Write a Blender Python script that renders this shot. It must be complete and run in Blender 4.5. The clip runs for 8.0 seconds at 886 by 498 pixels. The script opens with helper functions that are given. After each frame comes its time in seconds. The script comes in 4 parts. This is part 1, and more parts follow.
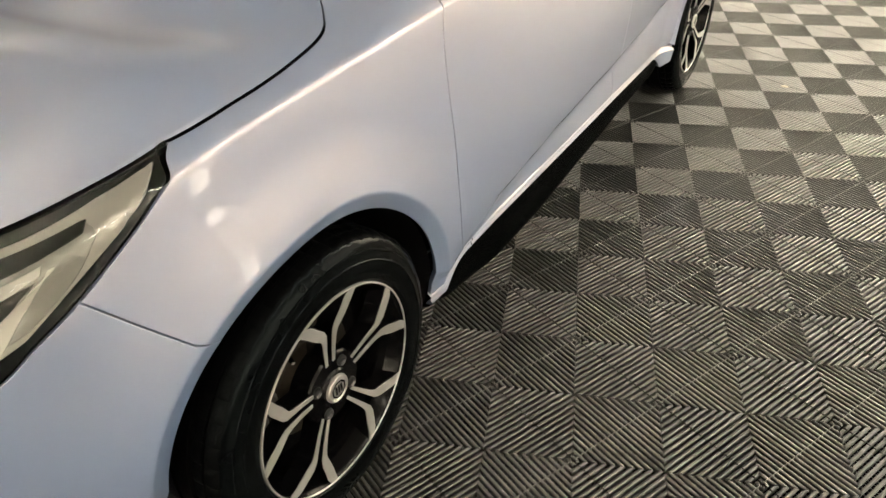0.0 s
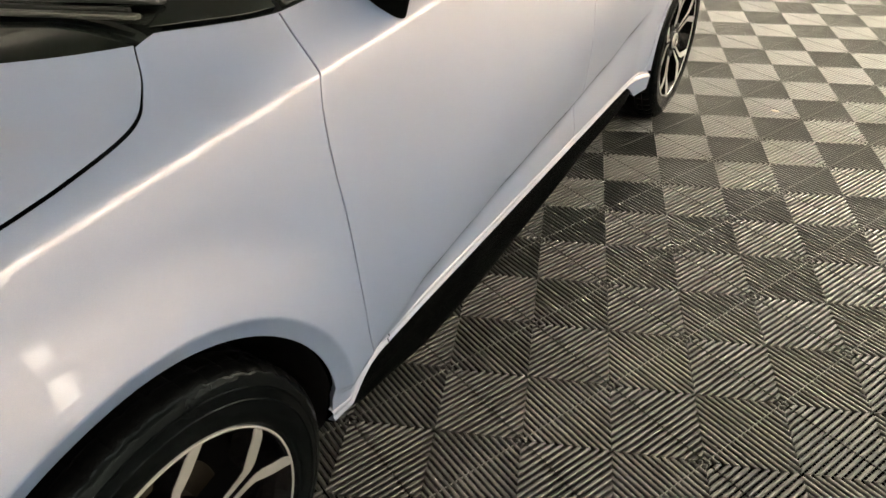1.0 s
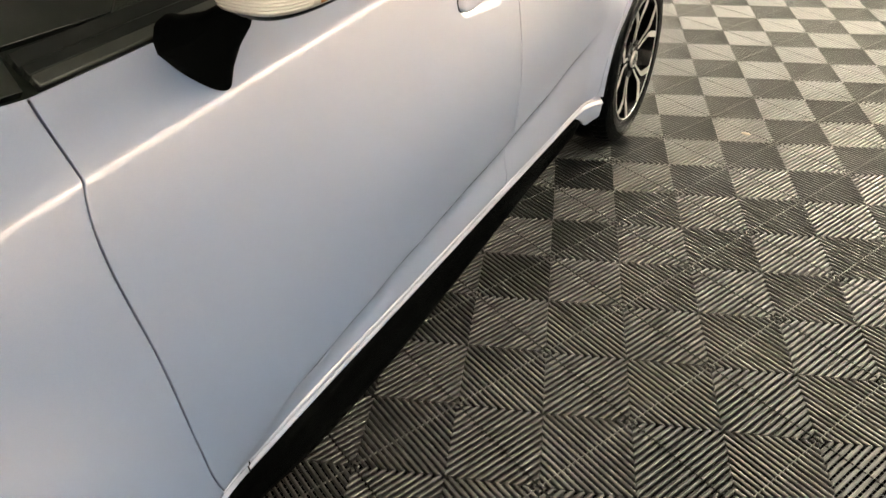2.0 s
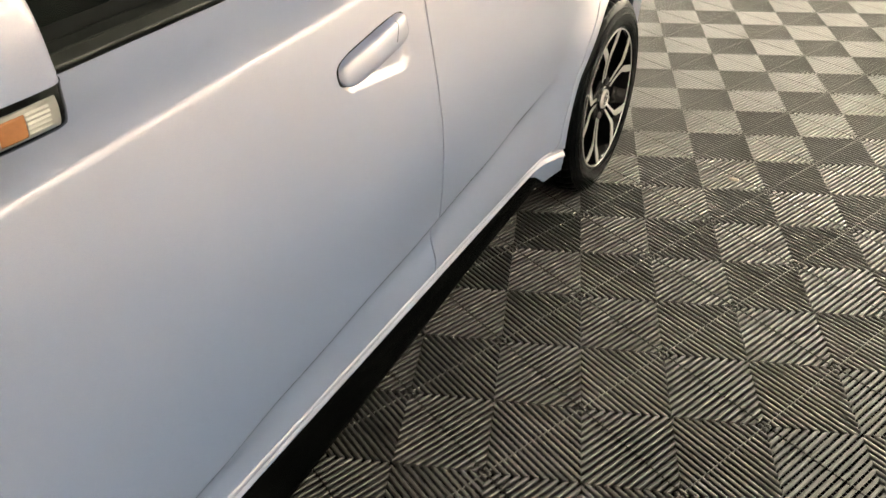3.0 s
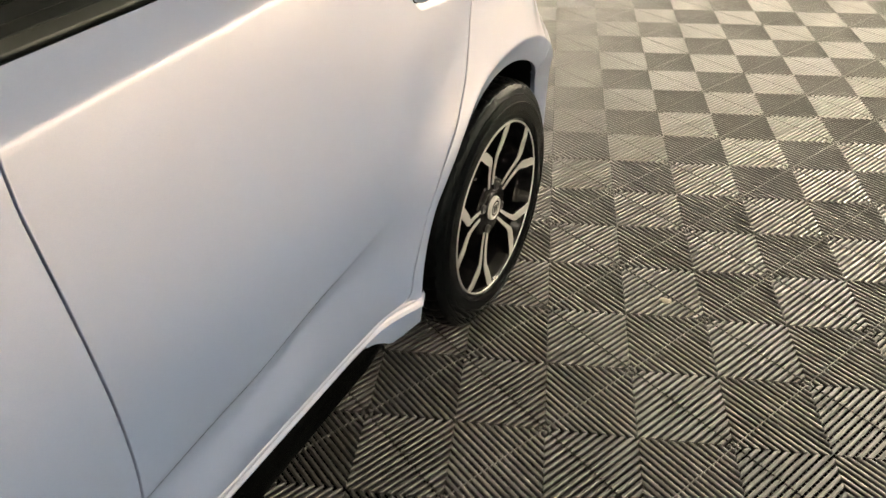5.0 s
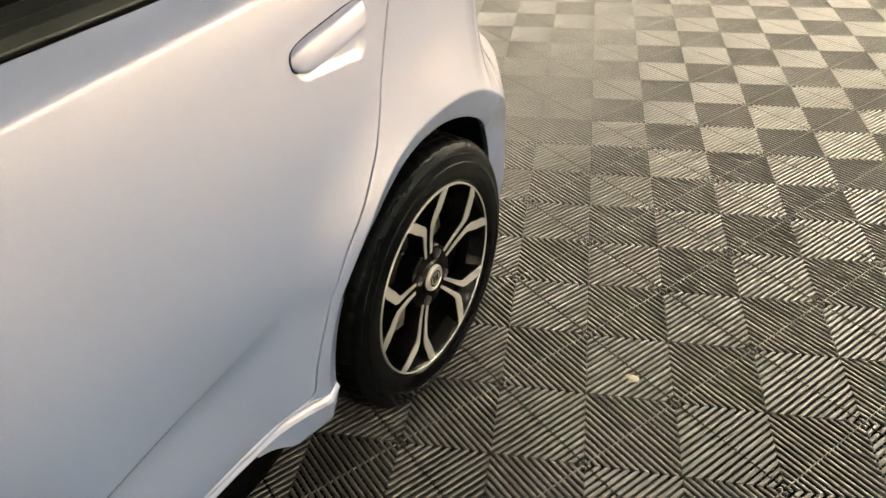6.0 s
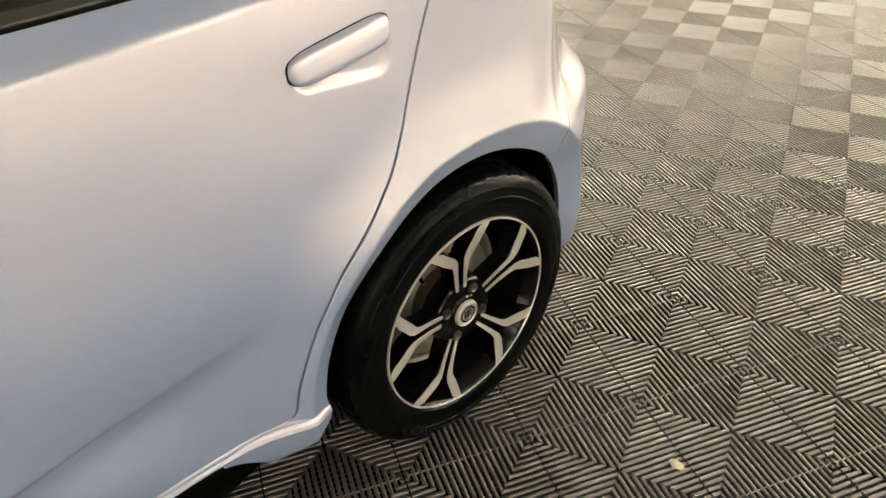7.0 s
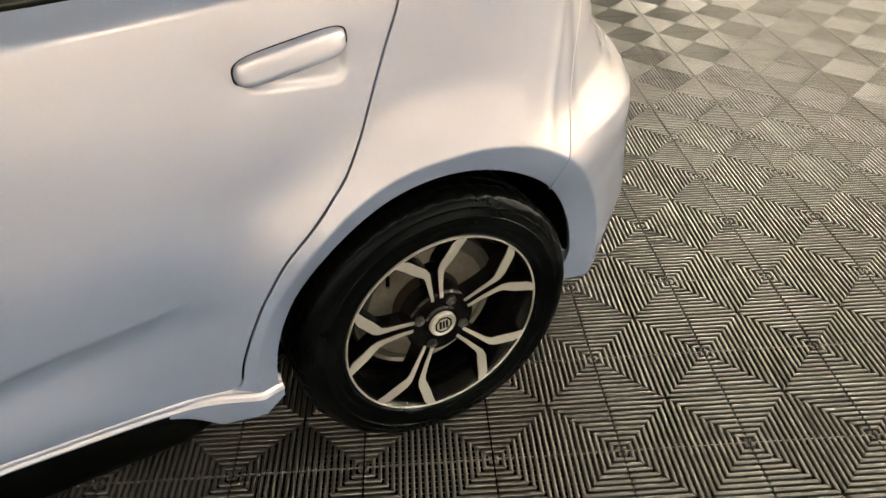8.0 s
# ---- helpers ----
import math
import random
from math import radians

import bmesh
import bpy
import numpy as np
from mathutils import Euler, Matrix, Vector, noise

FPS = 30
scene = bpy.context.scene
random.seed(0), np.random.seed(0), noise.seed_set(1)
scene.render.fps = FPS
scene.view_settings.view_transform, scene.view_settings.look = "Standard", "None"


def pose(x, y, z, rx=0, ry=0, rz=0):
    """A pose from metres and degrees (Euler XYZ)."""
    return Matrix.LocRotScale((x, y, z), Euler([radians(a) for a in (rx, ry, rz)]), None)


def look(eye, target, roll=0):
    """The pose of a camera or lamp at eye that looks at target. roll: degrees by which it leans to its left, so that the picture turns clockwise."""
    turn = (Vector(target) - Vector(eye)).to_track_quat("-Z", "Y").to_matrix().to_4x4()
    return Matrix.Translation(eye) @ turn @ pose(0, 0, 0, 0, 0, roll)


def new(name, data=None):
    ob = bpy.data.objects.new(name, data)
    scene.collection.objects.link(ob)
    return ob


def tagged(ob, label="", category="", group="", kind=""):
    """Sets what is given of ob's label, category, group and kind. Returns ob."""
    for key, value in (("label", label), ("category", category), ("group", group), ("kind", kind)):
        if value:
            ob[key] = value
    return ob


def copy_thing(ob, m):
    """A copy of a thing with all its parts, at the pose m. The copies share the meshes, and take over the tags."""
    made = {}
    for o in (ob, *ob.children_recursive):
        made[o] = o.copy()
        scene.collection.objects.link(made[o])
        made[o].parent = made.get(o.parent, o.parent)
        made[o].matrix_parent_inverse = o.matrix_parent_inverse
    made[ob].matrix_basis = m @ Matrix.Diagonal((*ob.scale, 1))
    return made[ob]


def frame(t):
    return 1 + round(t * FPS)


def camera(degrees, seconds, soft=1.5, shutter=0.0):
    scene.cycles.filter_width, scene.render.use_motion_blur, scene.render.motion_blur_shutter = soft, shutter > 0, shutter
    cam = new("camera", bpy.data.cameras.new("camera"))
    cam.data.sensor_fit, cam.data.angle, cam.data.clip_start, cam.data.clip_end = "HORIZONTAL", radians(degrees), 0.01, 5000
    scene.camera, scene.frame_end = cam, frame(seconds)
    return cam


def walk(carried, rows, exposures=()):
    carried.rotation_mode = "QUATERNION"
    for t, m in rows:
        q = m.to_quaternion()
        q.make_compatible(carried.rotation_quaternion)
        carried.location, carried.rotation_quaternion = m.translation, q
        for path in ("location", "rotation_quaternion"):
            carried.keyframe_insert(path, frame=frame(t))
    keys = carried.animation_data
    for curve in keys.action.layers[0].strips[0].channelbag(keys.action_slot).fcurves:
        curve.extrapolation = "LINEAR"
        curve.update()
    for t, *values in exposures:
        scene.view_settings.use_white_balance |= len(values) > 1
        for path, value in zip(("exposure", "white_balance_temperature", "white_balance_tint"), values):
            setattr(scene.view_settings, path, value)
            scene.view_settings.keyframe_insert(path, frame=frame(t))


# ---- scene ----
cam = camera(63.6, 8.0)
PATH = [
    (0, (0.673, -0.71, 1.297), (-0.184, 0.685, 0.148), -1.2),
    (0.5, (0.646, -0.5, 1.295), (-0.208, 0.888, 0.135), -1.3),
    (1, (0.636, -0.308, 1.298), (-0.21, 1.077, 0.128), -1.3),
    (1.5, (0.639, -0.119, 1.288), (-0.19, 1.267, 0.108), -1.3),
    (1.7, (0.644, -0.042, 1.296), (-0.178, 1.34, 0.108), -1.4),
    (2.8, (0.626, 0.395, 1.275), (-0.206, 1.77, 0.084), -2.3),
    (3, (0.619, 0.485, 1.274), (-0.213, 1.86, 0.083), -2.3),
    (3.5, (0.62, 0.67, 1.267), (-0.199, 2.046, 0.069), -2.2),
    (4, (0.622, 0.858, 1.274), (-0.183, 2.241, 0.074), -2.1),
    (4.5, (0.629, 1.027, 1.27), (-0.172, 2.409, 0.067), -1.9),
    (5, (0.605, 1.22, 1.264), (-0.192, 2.605, 0.061), -1.7),
    (5.2, (0.602, 1.306, 1.267), (-0.197, 2.69, 0.065), -1.8),
    (6.3, (0.693, 1.588, 1.279), (-0.241, 2.89, 0.083), -2.4),
    (6.5, (0.71, 1.628, 1.271), (-0.299, 2.878, 0.08), -1.9),
    (7, (0.773, 1.77, 1.261), (-0.421, 2.853, 0.077), -1.9),
    (7.5, (0.859, 1.907, 1.263), (-0.475, 2.819, 0.086), -1.7),
    (8, (0.98, 2.055, 1.291), (-0.467, 2.767, 0.109), -1.7),
]
walk(cam, [(t, look(eye, target, roll)) for t, eye, target, roll in PATH],
     [(0, 0.16, 6850, 8), (1.5, 0.25, 6900, 8), (3, 0.12, 6900, 8), (5, 0.19, 7150, 9), (6.5, 0.15, 7200, 9), (8, 0.0, 7200, 9)])

# ---- light: a closed showroom bay lit by ceiling panels and added unseen fill lamps ----
scene.view_settings.exposure = 0.0
world = bpy.data.worlds.new("world")
scene.world = world
world.use_nodes = True
world.node_tree.nodes["Background"].inputs["Color"].default_value = (0.75, 0.82, 1.0, 1)
world.node_tree.nodes["Background"].inputs["Strength"].default_value = 0.05
LAMP_COLOUR, LAMP_POWER = (1.0, 0.915, 0.80), 24.0


# ---- materials ----
def material(name, colour, rough=0.5, metal=0.0, coat=0.0, spec=0.5, scale=0.0, vary=0.0, bump=0.0, bump_scale=200.0, spots=0.0, spot_scale=3.0, rough_vary=0.0):
    m = bpy.data.materials.new(name)
    m.use_nodes = True
    nt = m.node_tree
    b = nt.nodes["Principled BSDF"]
    b.inputs["Base Color"].default_value = (*colour, 1)
    b.inputs["Roughness"].default_value = rough
    b.inputs["Metallic"].default_value = metal
    b.inputs["Coat Weight"].default_value = coat
    b.inputs["Coat Roughness"].default_value = 0.03
    b.inputs["Specular IOR Level"].default_value = spec
    tex = nt.nodes.new("ShaderNodeTexCoord")
    if vary or spots or rough_vary:
        fine = nt.nodes.new("ShaderNodeTexNoise")
        fine.inputs["Scale"].default_value = scale or 120.0
        fine.inputs["Detail"].default_value = 4.0
        nt.links.new(tex.outputs["Object"], fine.inputs["Vector"])
        wide = nt.nodes.new("ShaderNodeTexNoise")
        wide.inputs["Scale"].default_value = spot_scale
        wide.inputs["Detail"].default_value = 6.0
        nt.links.new(tex.outputs["Object"], wide.inputs["Vector"])
        low, high = [tuple(c * (1 - k) for c in colour) for k in (vary, -vary)]
        mix = nt.nodes.new("ShaderNodeMix")
        mix.data_type = "RGBA"
        mix.inputs["A"].default_value = (*low, 1)
        mix.inputs["B"].default_value = (*high, 1)
        nt.links.new(fine.outputs["Fac"], mix.inputs["Factor"])
        last = mix
        if spots:
            ramp = nt.nodes.new("ShaderNodeMapRange")
            ramp.inputs["From Min"].default_value = 0.45
            ramp.inputs["From Max"].default_value = 0.72
            ramp.inputs["To Max"].default_value = spots
            nt.links.new(wide.outputs["Fac"], ramp.inputs["Value"])
            over = nt.nodes.new("ShaderNodeMix")
            over.data_type = "RGBA"
            over.inputs["B"].default_value = (*[min(1, c * 1.7 + 0.003) for c in colour], 1)
            nt.links.new(ramp.outputs["Result"], over.inputs["Factor"])
            nt.links.new(mix.outputs["Result"], over.inputs["A"])
            last = over
        nt.links.new(last.outputs["Result"], b.inputs["Base Color"])
        if rough_vary:
            rr = nt.nodes.new("ShaderNodeMapRange")
            rr.inputs["To Min"].default_value = rough - rough_vary
            rr.inputs["To Max"].default_value = rough + rough_vary
            nt.links.new(wide.outputs["Fac"], rr.inputs["Value"])
            nt.links.new(rr.outputs["Result"], b.inputs["Roughness"])
    if bump:
        n = nt.nodes.new("ShaderNodeTexNoise")
        n.inputs["Scale"].default_value = bump_scale
        n.inputs["Detail"].default_value = 5.0
        nt.links.new(tex.outputs["Object"], n.inputs["Vector"])
        bp = nt.nodes.new("ShaderNodeBump")
        bp.inputs["Strength"].default_value = bump
        bp.inputs["Distance"].default_value = 0.002
        nt.links.new(n.outputs["Fac"], bp.inputs["Height"])
        nt.links.new(bp.outputs["Normal"], b.inputs["Normal"])
    return m


def glow(name, colour, power):
    m = material(name, (0.8, 0.8, 0.8))
    b = m.node_tree.nodes["Principled BSDF"]
    b.inputs["Emission Color"].default_value = (*colour, 1)
    b.inputs["Emission Strength"].default_value = power
    return m


def glass(name, colour, rough=0.0):
    m = material(name, colour, rough)
    b = m.node_tree.nodes["Principled BSDF"]
    b.inputs["Transmission Weight"].default_value = 1.0
    b.inputs["IOR"].default_value = 1.45
    return m


PAINT = material("silver_blue_paint", (0.134, 0.227, 0.412), 0.45, 0.0, 1.0, 0.4, 2600.0, 0.08)


def add_flakes(m, share, colour, rough):
    """Warm silver flakes under the lacquer, mixed into a bluish base coat."""
    nt = m.node_tree
    out = nt.nodes["Material Output"]
    flake = nt.nodes.new("ShaderNodeBsdfPrincipled")
    flake.inputs["Base Color"].default_value = (*colour, 1)
    flake.inputs["Metallic"].default_value = 1.0
    flake.inputs["Roughness"].default_value = rough
    flake.inputs["Coat Weight"].default_value = 1.0
    flake.inputs["Coat Roughness"].default_value = 0.03
    grain = nt.nodes.new("ShaderNodeTexNoise")
    grain.inputs["Scale"].default_value = 1500.0
    tex = nt.nodes.new("ShaderNodeTexCoord")
    nt.links.new(tex.outputs["Object"], grain.inputs["Vector"])
    fac = nt.nodes.new("ShaderNodeMapRange")
    fac.inputs["To Min"].default_value = share - 0.10
    fac.inputs["To Max"].default_value = share + 0.10
    nt.links.new(grain.outputs["Fac"], fac.inputs["Value"])
    mix = nt.nodes.new("ShaderNodeMixShader")
    nt.links.new(fac.outputs["Result"], mix.inputs["Fac"])
    nt.links.new(nt.nodes["Principled BSDF"].outputs["BSDF"], mix.inputs[1])
    nt.links.new(flake.outputs["BSDF"], mix.inputs[2])
    nt.links.new(mix.outputs["Shader"], out.inputs["Surface"])


add_flakes(PAINT, 0.34, (0.93, 0.77, 0.67), 0.44)
GLOSS_BLACK = material("gloss_black", (0.0035, 0.0048, 0.0045), 0.12, 0.0, 0.1, 0.35, rough_vary=0.05)
PLASTIC = material("black_plastic", (0.0012, 0.0014, 0.0014), 0.50, 0.0, 0.0, 0.02, 300.0, 0.25, 0.35, 900.0)
RUBBER = material("tyre_rubber", (0.0010, 0.0014, 0.0016), 0.15, 0.0, 0.0, 0.20, 60.0, 0.3, 0.07, 220.0, 0.3, 14.0, 0.05)
SEAL = material("rubber_seal", (0.008, 0.009, 0.009), 0.30, 0.0, 0.0, 0.3, 150.0, 0.2)
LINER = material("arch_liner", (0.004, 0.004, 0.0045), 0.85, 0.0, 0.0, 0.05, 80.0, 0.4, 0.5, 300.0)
WHEEL_BLACK = material("wheel_black", (0.002, 0.002, 0.0023), 0.16, 0.0, 0.08, 0.3, rough_vary=0.06)
MACHINED = material("machined_alloy", (0.60, 0.60, 0.585), 0.36, 0.72, 0.3, 0.5, 500.0, 0.05)
TREAD = material("tyre_tread", (0.0013, 0.0014, 0.0015), 0.30, 0.0, 0.0, 0.08, 90.0, 0.3, 0.3, 300.0)
STEEL = material("bolt_steel", (0.07, 0.07, 0.072), 0.38, 0.9, 0.0, 0.5, 200.0, 0.2)
DISC = material("brake_disc_steel", (0.27, 0.255, 0.22), 0.45, 0.7, 0.0, 0.5, 90.0, 0.25, 0.2, 400.0, 0.3, 22.0)
CHROME = material("chrome", (0.85, 0.84, 0.82), 0.09, 1.0)
LAMP_SHELL = material("lamp_reflector", (0.40, 0.39, 0.36), 0.30, 0.45, 0.8, 0.5, 220.0, 0.07)
LAMP_GREY = material("lamp_grey", (0.26, 0.26, 0.24), 0.28, 0.5, 0.6, 0.5, 90.0, 0.12)
LAMP_WHITE = material("lamp_light_guide", (0.50, 0.49, 0.45), 0.22, 0.0, 0.5, 0.5, 90.0, 0.05)
AMBER = material("amber_lens", (0.30, 0.13, 0.055), 0.22, 0.0, 0.5, 0.5, 200.0, 0.2)
CLEAR = glass("clear_lens", (0.97, 0.97, 0.95))
TINTED = glass("tinted_window", (0.34, 0.47, 0.43))
CABIN = material("cabin_trim", (0.016, 0.018, 0.017), 0.8, 0.0, 0.0, 0.3, 60.0, 0.3)
TILE = material("ribbed_tile_plastic", (0.031, 0.032, 0.030), 0.36, 0.0, 0.0, 1.0, 380.0, 0.10, 0.16, 700.0, 0.22, 1.7, 0.08)
TILE_LINE = material("tile_joint_plastic", (0.085, 0.085, 0.078), 0.5, 0.0, 0.0, 0.4, 300.0, 0.15)
SLAB = material("floor_slab", (0.003, 0.003, 0.003), 0.9, 0.0, 0.0, 0.05, 40.0, 0.3, 0.3, 120.0, 0.2, 2.0)
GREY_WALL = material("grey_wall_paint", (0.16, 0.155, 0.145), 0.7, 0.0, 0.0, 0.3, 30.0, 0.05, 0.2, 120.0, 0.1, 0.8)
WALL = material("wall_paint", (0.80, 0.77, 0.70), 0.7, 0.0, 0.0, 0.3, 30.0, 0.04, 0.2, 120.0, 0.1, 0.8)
CEILING = material("ceiling_paint", (0.56, 0.55, 0.51), 0.8, 0.0, 0.0, 0.3, 30.0, 0.04, 0.2, 120.0)
DEBRIS = material("pale_scrap", (0.36, 0.33, 0.27), 0.7, 0.0, 0.0, 0.3, 90.0, 0.15, 0.4, 400.0)
DISC_DARK = material("dark_brown_disc_steel", (0.026, 0.020, 0.014), 0.6, 0.4, 0.0, 0.3, 90.0, 0.25, 0.2, 400.0, 0.3, 22.0)
CAST = material("cast_iron", (0.13, 0.128, 0.118), 0.40, 0.6, 0.0, 0.5, 120.0, 0.3, 0.3, 300.0)
BELT = material("belt_trim", (0.012, 0.014, 0.012), 0.34, 0.0, 0.0, 0.5, 120.0, 0.15)
FILL_WALL = glow("wall_lamp_diffuser", LAMP_COLOUR, LAMP_POWER * 6.2)
FILL_END = glow("end_wall_fill_diffuser", LAMP_COLOUR, LAMP_POWER * 11.0)
FILL_FAR = glow("far_fill_diffuser", LAMP_COLOUR, LAMP_POWER * 4.0)
DIFFUSER = glow("lamp_diffuser", LAMP_COLOUR, LAMP_POWER * 0.56)
DIFFUSER_GLINT = glow("glint_panel_diffuser", LAMP_COLOUR, LAMP_POWER * 0.3)
FILL_UP = glow("fill_uplight_diffuser", LAMP_COLOUR, LAMP_POWER * 2.0)
FRAME = material("lamp_frame", (0.3, 0.3, 0.29), 0.5, 0.2, 0.0, 0.5, 50.0, 0.05)

for black in (RUBBER, TREAD):
    black.node_tree.nodes["Principled BSDF"].inputs["Specular Tint"].default_value = (0.72, 0.90, 1.0, 1)
for dull in (PLASTIC, RUBBER, TREAD, LINER, SEAL, WHEEL_BLACK):
    dull.node_tree.nodes["Principled BSDF"].inputs["IOR"].default_value = 1.22


# ---- mesh helpers ----
def mesh_object(name, verts, faces, mat, parent=None, label="", normals=None, smooth_faces=True):
    me = bpy.data.meshes.new(name)
    me.from_pydata([tuple(v) for v in verts], [], faces)
    me.materials.append(mat)
    if smooth_faces:
        me.polygons.foreach_set("use_smooth", [True] * len(me.polygons))
    if normals:
        me.normals_split_custom_set_from_vertices([tuple(n) for n in normals])
    ob = new(name, me)
    if parent:
        ob.parent = parent
    return tagged(ob, label)


def part(name, bm, mat, parent, label="", smooth_angle=35):
    me = bpy.data.meshes.new(name)
    bmesh.ops.recalc_face_normals(bm, faces=bm.faces)
    for f in bm.faces:
        f.smooth = True
    for e in bm.edges:
        if len(e.link_faces) == 2 and e.calc_face_angle(0) > radians(smooth_angle):
            e.smooth = False
    bm.to_mesh(me)
    bm.free()
    me.materials.append(mat)
    ob = new(name, me)
    ob.parent = parent
    return tagged(ob, label)


def box_bm(x0, x1, y0, y1, z0, z1, bevel=0.0, segments=2):
    bm = bmesh.new()
    bmesh.ops.create_cube(bm, size=1.0, matrix=Matrix.Translation(((x0 + x1) / 2, (y0 + y1) / 2, (z0 + z1) / 2)) @ Matrix.Diagonal((x1 - x0, y1 - y0, z1 - z0, 1)))
    if bevel:
        bmesh.ops.bevel(bm, geom=list(bm.edges), offset=bevel, segments=segments, profile=0.5, affect="EDGES")
    return bm


def lathe_bm(profile, segments=72, wobble=None, close=False):
    """A body of revolution about the x axis: profile of (x, r)."""
    bm = bmesh.new()
    rings = []
    for i in range(segments):
        a = 2 * math.pi * i / segments
        ring = []
        for j, (x, r) in enumerate(profile):
            rr = wobble(i, j, r) if wobble else r
            ring.append(bm.verts.new((x, rr * math.cos(a), rr * math.sin(a))))
        rings.append(ring)
    n = len(profile)
    for i in range(segments):
        a, b = rings[i], rings[(i + 1) % segments]
        for j in range(n if close else n - 1):
            k = (j + 1) % n
            bm.faces.new((a[j], a[k], b[k], b[j]))
    return bm


def resample(poly, step):
    out = []
    for (a, b), (c, d) in zip(poly, poly[1:] + poly[:1]):
        n = max(1, round(math.hypot(c - a, d - b) / step))
        out += [(a + (c - a) * i / n, b + (d - b) * i / n) for i in range(n)]
    return out


def curve(points, n=8):
    """A smooth line through the points."""
    out = []
    p = [points[0]] + list(points) + [points[-1]]
    for a, b, c, d in zip(p, p[1:], p[2:], p[3:]):
        for i in range(n):
            s = i / n
            out.append(tuple(0.5 * (2 * v1 + (v2 - v0) * s + (2 * v0 - 5 * v1 + 4 * v2 - v3) * s * s + (3 * v1 - v0 - 3 * v2 + v3) * s ** 3) for v0, v1, v2, v3 in zip(a, b, c, d)))
    out.append(tuple(points[-1]))
    return out


def arc(arch, a0, a1, grow=0.0, n=40):
    return [(arch[0] + (arch[2] + grow) * math.cos(radians(a0 + (a1 - a0) * i / n)), arch[1] + (arch[2] + grow) * math.sin(radians(a0 + (a1 - a0) * i / n))) for i in range(n + 1)]


def inside(poly, y, z):
    hit = False
    for (a, b), (c, d) in zip(poly, poly[1:] + poly[:1]):
        if (b > z) != (d > z) and y < a + (z - b) / (d - b) * (c - a):
            hit = not hit
    return hit


# ---- body side: x of the painted skin at a place (y along the car, z up) ----
CX = -0.835                       # the car's middle plane
HUB_F, HUB_R = (0.0, 0.306), (2.534, 0.298)
ARCH_F, ARCH_R = (0.006, 0.312, 0.345), (2.536, 0.302, 0.346)


def lerp_table(v, table):
    if v <= table[0][0]:
        return table[0][1]
    for (a, p), (b, q) in zip(table, table[1:]):
        if v <= b:
            s = (v - a) / (b - a)
            s = s * s * (3 - 2 * s) * 0.5 + s * 0.5
            return p + (q - p) * s
    return table[-1][1]


def smooth(a, b, v):
    s = min(1.0, max(0.0, (v - a) / (b - a)))
    return s * s * (3 - 2 * s)


def crease_z(y):
    return 0.879 + 0.0515 * y - (0.6 * y * y if y < 0 else 0.0)


def belt_z(y):
    return 0.976 + 0.027 * (y - 0.46)


LOW = [(0.45, 0.352), (0.56, 0.376), (0.67, 0.404), (0.85, 0.423), (1.01, 0.442), (1.34, 0.466), (1.68, 0.498), (1.9, 0.528), (2.1, 0.550), (2.5, 0.56)]
TAIL = [(0.14, 0.66), (0.24, 0.74), (0.34, 0.757), (0.45, 0.743), (0.56, 0.722), (0.61, 0.708), (0.66, 0.678), (0.70, 0.653), (0.78, 0.603), (0.88, 0.56), (1.1, 0.50)]
MID = [(-0.4, -0.007), (0.1, -0.006), (0.45, -0.006), (1.0, 0.006), (1.5, 0.014), (2.0, 0.006), (2.45, -0.016), (2.8, -0.018)]


def knots(y):
    zc, zl = crease_z(y), lerp_table(y, LOW)
    g = smooth(0.5, 0.78, y) * (1 - smooth(1.8, 2.16, y))
    front = 1 - smooth(0.25, 0.46, y)
    flank = smooth(0.20, 0.60, y)
    zt = front * (zc + 0.045) + (1 - front) * belt_z(y)
    xt = front * -0.120 + (1 - front) * (-0.110 + 0.020 * (y - 0.46))
    return [(0.12, -0.06, 0.25), (0.24, -0.022, 0.2), (0.320, -0.0125, 0.05 + 0.22 * g),
            (max(zl - 0.060, 0.334), -0.006 - 0.0085 * g, 0.05 - 0.13 * g), (zl - 0.005, 0.0005 + 0.0018 * g, 0.08 + 0.72 * g), (zl + 0.006, 0.0015 + 0.0055 * g, 0.08 - 0.02 * g),
            (0.69, lerp_table(y, MID), -0.07 - 0.02 * flank), (zc - 0.006, -0.0240, -0.15), (zc + 0.003, -0.0292, -1.05),
            (zt, xt, -1.0 - 0.9 * front), (zt + 0.30, xt - 0.20, -0.55)]


def hermite(k, z):
    if z <= k[0][0]:
        return k[0][1] + (z - k[0][0]) * k[0][2]
    for (a, p, m), (b, q, n) in zip(k, k[1:]):
        if z <= b:
            h = b - a
            s = (z - a) / h
            return p * (1 + 2 * s) * (1 - s) ** 2 + m * h * s * (1 - s) ** 2 + q * s * s * (3 - 2 * s) + n * h * s * s * (s - 1)
    return k[-1][1] + (z - k[-1][0]) * k[-1][2]


def arch_push(y, z, arch, band, lift):
    r = math.hypot(y - arch[0], max(z - arch[1], 0.0))
    edge = arch[2] + band
    soft = 0.004
    rise = lift * (1 - smooth(-0.06, 0.135, max(0.0, r - edge))) / (1 - smooth(-0.06, 0.135, 0.0))
    d = edge - r
    return rise - 0.52 * (0.0 if d < -soft else d if d > soft else (d + soft) ** 2 / (4 * soft))


def rear_band(y):
    return 0.040 + 0.03 * smooth(2.5, 2.85, y)


def end_inset(t):
    return 0.80 * (1 - math.sqrt(max(0.0, 1 - t * t)))


def scallop_z(y):
    return 0.629 - 0.12 * (y - 2.869)


